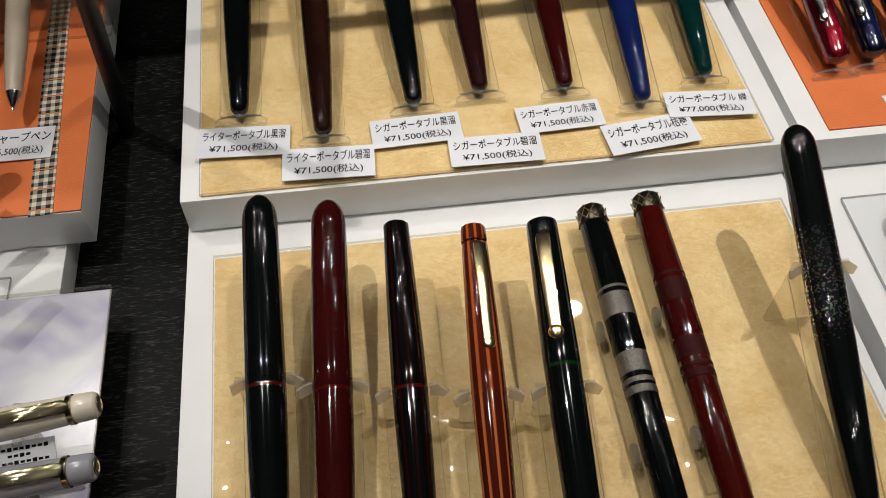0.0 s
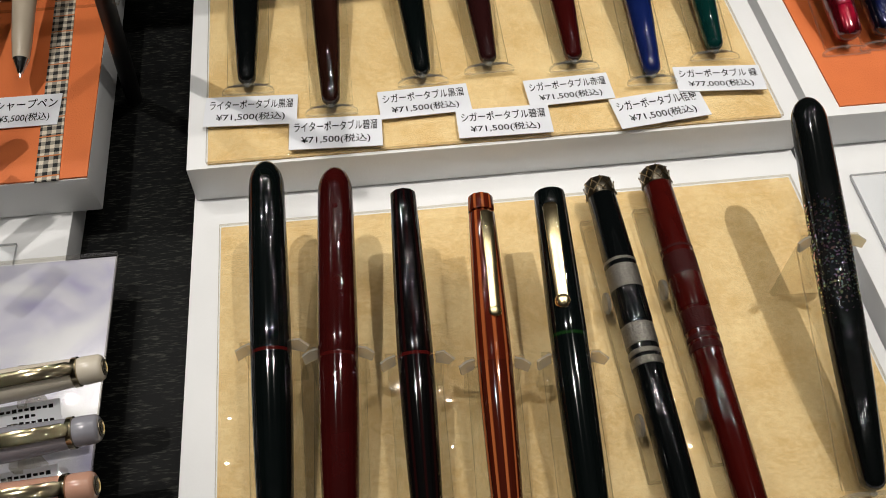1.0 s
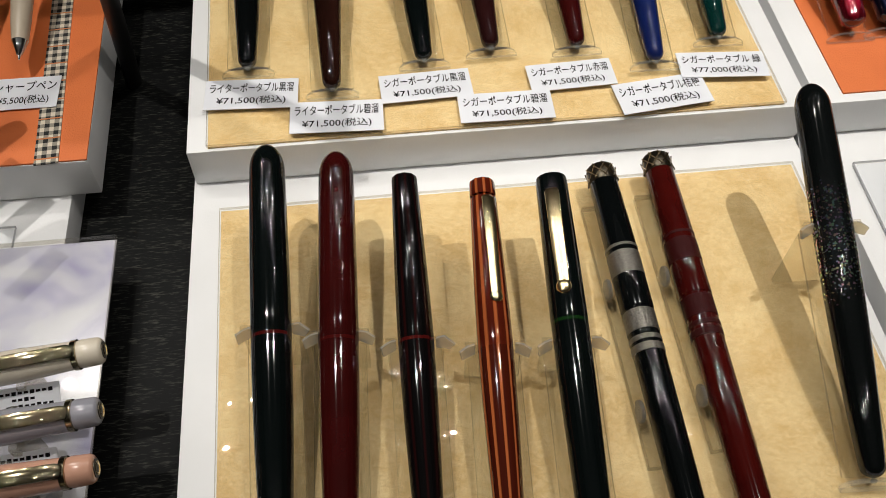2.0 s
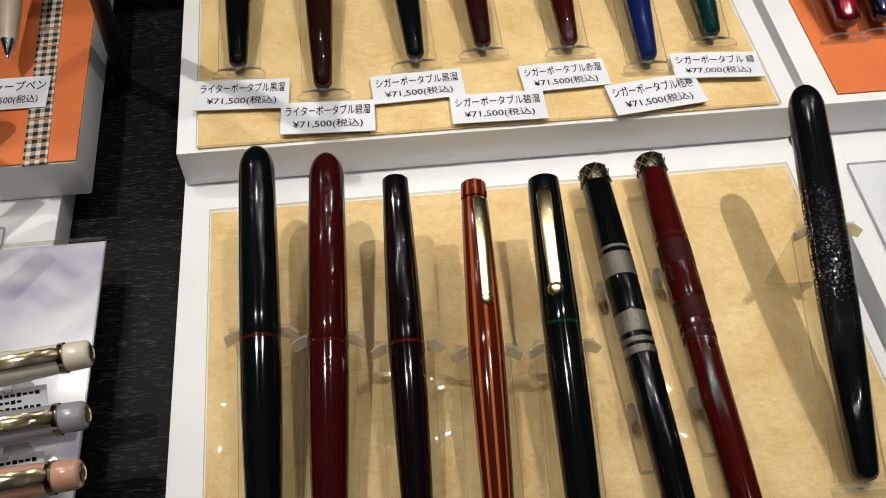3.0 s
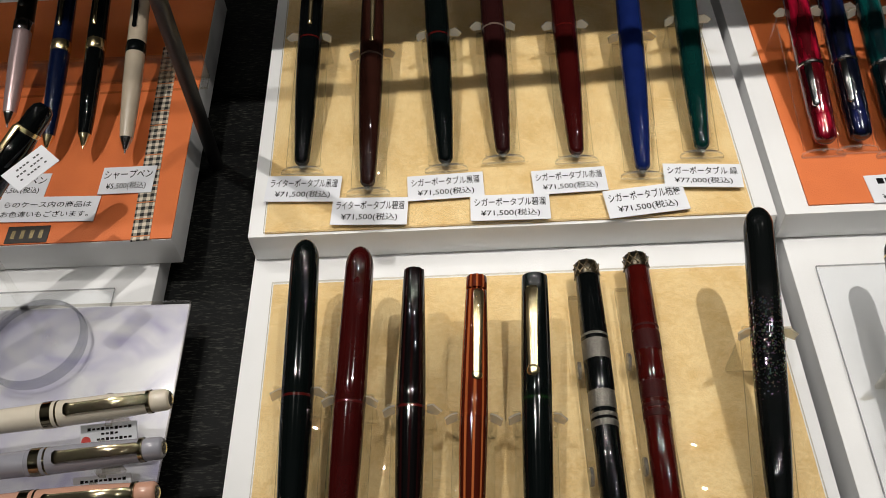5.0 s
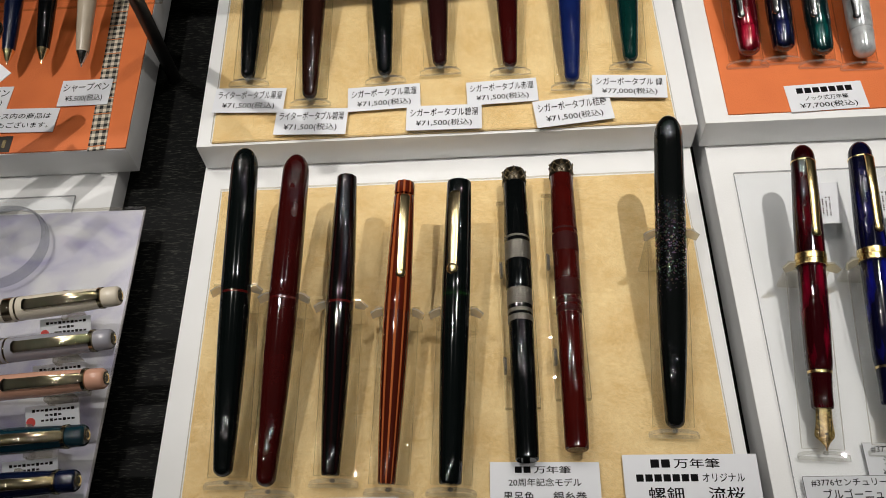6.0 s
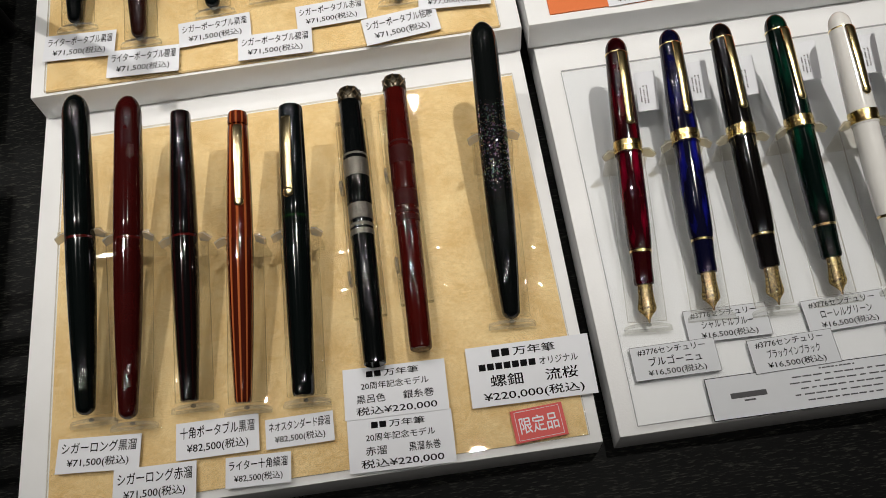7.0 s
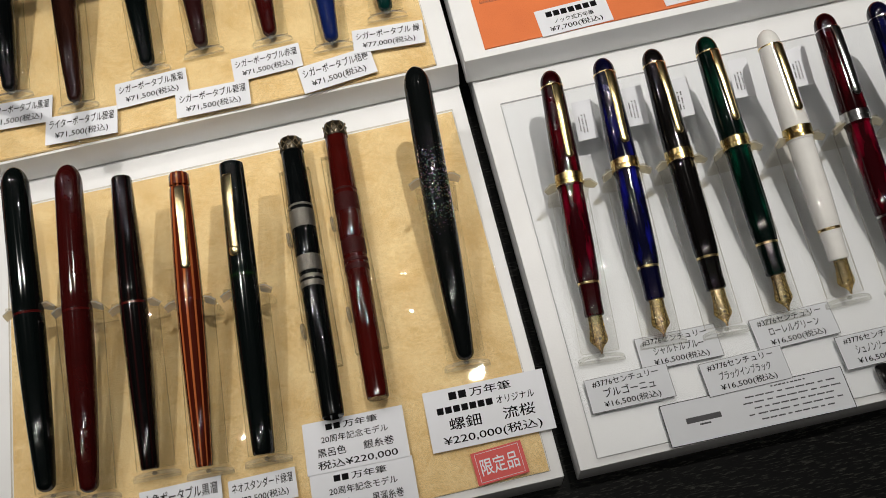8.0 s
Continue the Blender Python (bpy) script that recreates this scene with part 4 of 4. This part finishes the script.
# clear domed foot with a leaning stem and a black pen held aloft
ps = thing("pen_holder", pose(-0.1180, -0.0275, RT), "clear acrylic pen holder with domed round foot", "pen stand")
bm = lathe([(0.0002, 0.0254), (0.0020, 0.0262), (0.0050, 0.0260), (0.0080, 0.0242), (0.0106, 0.0195), (0.0120, 0.0120), (0.0127, 0.0060), (0.0129, 0.0)], 56)
bmesh.ops.delete(bm, geom=[f for f in bm.faces if len(f.verts) > 4 and max(v.co.z for v in f.verts) < 0.001], context="FACES_ONLY")
# Outer faces take a darker tint, painting in the dark ring of refraction.
for f in bm.faces:
    f.material_index = 1 if f.calc_center_median().xy.length > 0.0232 else 0
part("foot", bm, (clear("clear_domed_acrylic", (0.97, 0.972, 0.98), 0.015), clear("shaded_acrylic_rim", (0.60, 0.61, 0.64), 0.03)), ps)
a, b = Vector((0.003, 0.003, 0.008)), Vector((-0.0165, 0.0345, 0.0545))
part("stem", lathe([(0, 0.0020), ((b - a).length, 0.0020)], 16), ACRYL, ps).matrix_basis = Matrix.Translation(a) @ (b - a).to_track_quat("Z", "Y").to_matrix().to_4x4()

hm, hl = axis((-0.1700, -0.0290, 0.0360), (-0.0964, 0.0546, 0.0900))
hp = thing("fountain_pen", hm, "black fountain pen with gold bands held up by clear stem", "fountain pen")
part("barrel", lathe([(0, 0.0005), (0.002, 0.0040), (0.03, 0.0060), (0.068, 0.0066)]), BLACK, hp)
part("cap", lathe([(0.068, 0.0068), (0.0685, 0.0071), (0.10, 0.0069), (hl - 0.016, 0.0060)]), BLACK, hp)
part("cap_band", lathe([(0.069, 0.0070), (0.0692, 0.0074), (0.0740, 0.0074), (0.0742, 0.0070)]), GOLD_PALE, hp, "gold cap band")
part("crown_ring", lathe([(hl - 0.0165, 0.0058), (hl - 0.0163, 0.0065), (hl - 0.0140, 0.0065), (hl - 0.0138, 0.0058)]), GOLD_PALE, hp)
part("crown", lathe([(hl - 0.0138, 0.0060), (hl - 0.006, 0.0058), (hl - 0.002, 0.0050), (hl, 0.0030)]), BLACK, hp)
part("clip", clip_mesh(hl - 0.014, hl - 0.055, 0.0064, 0.0070, 0.0020, 0.0015), GOLD_PALE, hp, "gold clip")
ht = thing("price_tag", Matrix.Translation((-0.1000, 0.0230, 0.0800)) @ pose(0, 0, 0, 20, 0, 52), "small printed tag tied to a raised pen", "label")
part("card", box((0.024, 0.012, 0.0004)), CARD, ht)
bars(ht, [(-0.007 + 0.0020 * q, 0.0030 - 0.0026 * k, 0.0013, 0.0008) for k in range(3) for q in range(8) if (q + 2 * k) % 5], PRINT, z=0.0003)

# ---- cards with lettering ----


def card(cx, cy, z, w, h, turn, lines, label, mat=None, ink=None, kind="price card", group="price cards", lean=0.0):
    """A printed card; lines are (text or 0 for bars, x, y, width, height) as shares of the card."""
    t = thing("price_card", pose(cx, cy, z, lean, 0, turn), label, kind, group)
    part("card", box((w, h, 0.0003), (0, 0, 0.00015)), mat or CARD, t)
    plain = []
    for body, x, y, ww, hh in lines:
        if body:
            writing(t, body, x * w, y * h, ww * w, hh * h, ink)
        else:
            plain.append((x * w, y * h, ww * w, hh * h))
    marks = []
    for x, y, ww, hh in plain:
        count = max(1, round(ww / hh / 1.05))
        for k in range(count):
            px = x - ww / 2 + ww * (k + 0.5) / count
            a = ww / count * 0.80
            marks += [(px, y, a, hh * 0.84)]
    if mat is CARD_GREY:
        bm = bmesh.new()
        for sx, sy, px, py in ((w, 0.00018, 0, h / 2), (w, 0.00018, 0, -h / 2), (0.00018, h, w / 2, 0), (0.00018, h, -w / 2, 0)):
            box((sx, sy, 0.0003), (px, py, 0.0002), bm=bm)
        part("cut_edge", bm, PRINT, t, smooth=False)
    if marks and len(plain) < 6:
        bars(t, marks, ink)
    elif plain:
        bars(t, plain, ink)
    return t


def price(cx, cy, z, w, h, turn, name, yen):
    return card(cx, cy, z, w, h, turn, [(name, 0, 0.21, 0.90, 0.33), (yen + "(税込)", 0.0, -0.23, 0.74, 0.30)], "white price card with black Japanese lettering")


ZC = 0.00140
price(0.0296, -0.1806, ZC, 0.0407, 0.0168, -4, "シガーロング黒溜", "¥71,500")
price(0.0571, -0.1990, ZC + 0.00045, 0.0397, 0.0175, -1.5, "シガーロング赤溜", "¥71,500")
price(0.0873, -0.1809, ZC, 0.0402, 0.0180, -0.5, "十角ポータブル黒溜", "¥82,500")
price(0.1270, -0.1834, ZC, 0.0329, 0.0145, 0, "ネオスタンダード緑溜", "¥82,500")
price(0.1064, -0.1996, ZC + 0.00045, 0.0311, 0.0145, -2, "ライター十角縞溜", "¥82,500")
for cy, a1, a2, z in ((-0.1705, "黒呂色", "銀糸巻", ZC + 0.00045), (-0.1958, "赤溜", "黒溜糸巻", ZC)):
    card(0.1747, cy, z, 0.0503, 0.0255, -1.5, [(0, -0.20, 0.36, 0.16, 0.14), ("万年筆", 0.07, 0.36, 0.34, 0.14), ("20周年記念モデル", 0, 0.13, 0.66, 0.15), (a1, -0.24, -0.12, 0.28 if len(a1) > 2 else 0.2, 0.17), (a2, 0.22, -0.12, 0.30, 0.17), ("税込¥220,000", 0, -0.36, 0.78, 0.17)], "white price card for an anniversary model")
card(0.2411, -0.1708, ZC, 0.0608, 0.0303, -1, [(0, -0.22, 0.36, 0.16, 0.15), ("万年筆", 0.05, 0.36, 0.34, 0.15), (0, -0.18, 0.14, 0.47, 0.13), ("オリジナル", 0.235, 0.14, 0.31, 0.13), ("螺鈿", -0.20, -0.10, 0.26, 0.20), ("流桜", 0.24, -0.10, 0.26, 0.20), ("¥220,000(税込)", 0.0, -0.36, 0.80, 0.18)], "large white price card with bold black lettering")
rc = card(0.2405, -0.1967, ZC, 0.0250, 0.0157, 3, [("限定品", 0, 0, 0.74, 0.52)], "red card with white lettering", RED_CARD, CARD)
bm = bmesh.new()
for sx, sy, px, py in ((0.0216, 0.0002, 0, 0.0068), (0.0216, 0.0002, 0, -0.0068), (0.0002, 0.0136, 0.0107, 0), (0.0002, 0.0136, -0.0107, 0)):
    box((sx, sy, 0.0001), (px, py, 0.00036), bm=bm)
part("border_line", bm, CARD, rc, smooth=False)
for cx, cy, w, turn, body, z in ((0.3106, -0.1761, 0.0414, -0.5, "ブルゴーニュ", ZC + 0.0009), (0.3403, -0.1614, 0.0408, -1.5, "シャルトルブルー", ZC), (0.3673, -0.1805, 0.0414, 0.5, "ブラックインブラック", ZC + 0.00045), (0.3985, -0.1643, 0.0411, 0.8, "ローレルグリーン", ZC), (0.4350, -0.1830, 0.0411, 0, "シュノンソーホワイト", ZC + 0.0009)):
    card(cx, cy, z, w, 0.0168, turn, [("#3776センチュリー", -0.02, 0.33, 0.80, 0.20), (body, 0, 0.02, 0.62, 0.27), ("¥16,500(税込)", 0, -0.32, 0.68, 0.24)], "pale grey price card with black lettering", CARD_GREY)
nt = card(0.3668, -0.1984, ZC, 0.0904, 0.0206, -0.5, [(0, -0.29, 0.02, 0.19, 0.13), (0, -0.29, -0.11, 0.06, 0.04)] + [(0, 0.20 - wide / 2 + wide * (q + 0.5) / 9, 0.40 - 0.14 * k, wide / 9 * (0.86 if (q * 7 + k * 3) % 4 else 0.5), 0.030) for k, wide in enumerate((0.20, 0.50, 0.54, 0.44, 0.54, 0.40)) for q in range(9)], "white notice card with fine print and thin border", CARD_GREY, PRINT)
bm = bmesh.new()
for sx, sy, px, py in ((0.0904, 0.0003, 0, 0.0102), (0.0904, 0.0003, 0, -0.0102), (0.0003, 0.0202, 0.0451, 0), (0.0003, 0.0202, -0.0451, 0)):
    box((sx, sy, 0.0001), (px, py, 0.00036), bm=bm)
part("border_line", bm, INK, nt, smooth=False)
ZD = ZU + 0.0030
price(0.0191, 0.0511, ZD, 0.0413, 0.0180, -3, "ライターポータブル黒溜", "¥71,500")
price(0.0562, 0.0332, ZD + 0.00045, 0.0408, 0.0184, -2.5, "ライターポータブル碧溜", "¥71,500")
price(0.0970, 0.0484, ZD, 0.0413, 0.0173, 2, "シガーポータブル黒溜", "¥71,500")
price(0.1310, 0.0317, ZD + 0.00045, 0.0420, 0.0172, -1, "シガーポータブル碧溜", "¥71,500")
price(0.1639, 0.0486, ZD, 0.0398, 0.0168, 2, "シガーポータブル赤溜", "¥71,500")
price(0.2025, 0.0325, ZD + 0.00045, 0.0426, 0.0186, 6, "シガーポータブル桔梗", "¥71,500")
price(0.2348, 0.0473, ZD + 0.0009, 0.0410, 0.0162, -4, "シガーポータブル 緑", "¥77,000")
ZE = ZU + 0.0010
ZG = LU + 0.0010
card(0.3406, 0.0358, ZE, 0.0418, 0.0186, 2, [(0, 0, 0.27, 0.74, 0.24), ("ノック式万年筆", 0, -0.03, 0.56, 0.18), ("¥7,700(税込)", 0, -0.31, 0.74, 0.25)], "white price card on orange paper")
card(0.4128, 0.0378, ZE, 0.0405, 0.0178, 2, [("#3776センチュリー", -0.02, 0.33, 0.80, 0.20), ("忍野", 0, 0.0, 0.34, 0.28), ("¥22,000(税込)", 0, -0.32, 0.68, 0.24)], "white price card on orange paper")
price(-0.0855, 0.0712, ZG + 0.0008, 0.0310, 0.0200, 0, "シャープペン", "¥5,500")
card(-0.1280, 0.0523, ZG + 0.0006, 0.0585, 0.0180, -2, [("らのケース内の商品は", 0, 0.18, 0.86, 0.24), ("お色違いもございます。", 0, -0.20, 0.86, 0.24)], "white notice card with handwritten-style lettering")
price(-0.1475, 0.0712, ZG, 0.0310, 0.0175, -2, "ボールペン", "¥5,500")
card(-0.1345, 0.0352, ZG, 0.0237, 0.0115, 0, [(0, -0.34, 0, 0.12, 0.6), (0, -0.12, 0, 0.12, 0.6), (0, 0.10, 0, 0.12, 0.6), (0, 0.32, 0, 0.12, 0.6)], "small black plate with gilt marks", surface("black_plate", (0.02, 0.015, 0.012), 0.4, scale=200), GOLD_PALE)

rb = thing("plaid_ribbon", pose(-0.0750, 0.1065, LU + 0.0009, 0, 0, 3.4), "black and cream checked woven ribbon laid on orange paper", "ribbon")
part("ribbon", box((0.0103, 0.1580, 0.0005), (0, 0, 0.00025)), plaid("black_cream_plaid"), rb)

# hanging tags beside the resin pens
for x, y in ((0.3287, -0.0302), (0.3575, -0.0284), (0.3829, -0.0295), (0.4184, -0.0256), (0.4510, -0.0269)):
    tg = thing("price_tag", pose(x, y, 0.0155, 12, -8, -5), "small white paper tag with tiny print beside a pen", "label", "hanging tags")
    part("card", box((0.0108, 0.0225, 0.0004)), CARD, tg)
    bars(tg, [(-0.0030 + 0.0017 * k, 0.0030 - 0.0012 * q, 0.0007, 0.0008) for k in range(3) for q in range(9) if (q * 5 + k * 3) % 4], z=0.0003)

# leaning black rack leg, with unseen boards above that shade the back row
fr = thing("rack_frame", pose(-0.0504, 0.1149, ZT), "matt black metal rack leg leaning over the trays, with unseen shade boards", "rack")
top = Vector((0.0413, -0.0810, 0.326))
part("leg", lathe([(0, 0.0042), (top.length, 0.0042)], 16), ROD_BLACK, fr).matrix_basis = top.to_track_quat("Z", "Y").to_matrix().to_4x4()
# Bar, board and bracket stay out of view, added to cast the rear shade bands.
part("shade_bar", box((0.75, 0.010, 0.004), (top.x + 0.372, top.y + 0.0925, top.z + 0.001), 0.001), ROD_BLACK, fr)
part("shade_board", box((1.05, 0.22, 0.006), (0.1500, 0.1540, top.z + 0.002), 0.001), ROD_BLACK, fr)
part("unseen_bracket", box((0.008, 0.150, 0.004), (top.x, top.y + 0.070, top.z - 0.003), 0.001), ROD_BLACK, fr)

bk = thing("black_block", pose(0.4345, -0.1985, 0.0014), "small black plastic block beside the notice card", "block")
part("block", box((0.0150, 0.0120, 0.0050), (0, 0, 0.0025), 0.0012), BLACK_RESIN, bk)
part("lid_line", box((0.0152, 0.0004, 0.0040), (0, 0.0012, 0.0026)), DARK_STEEL, bk)
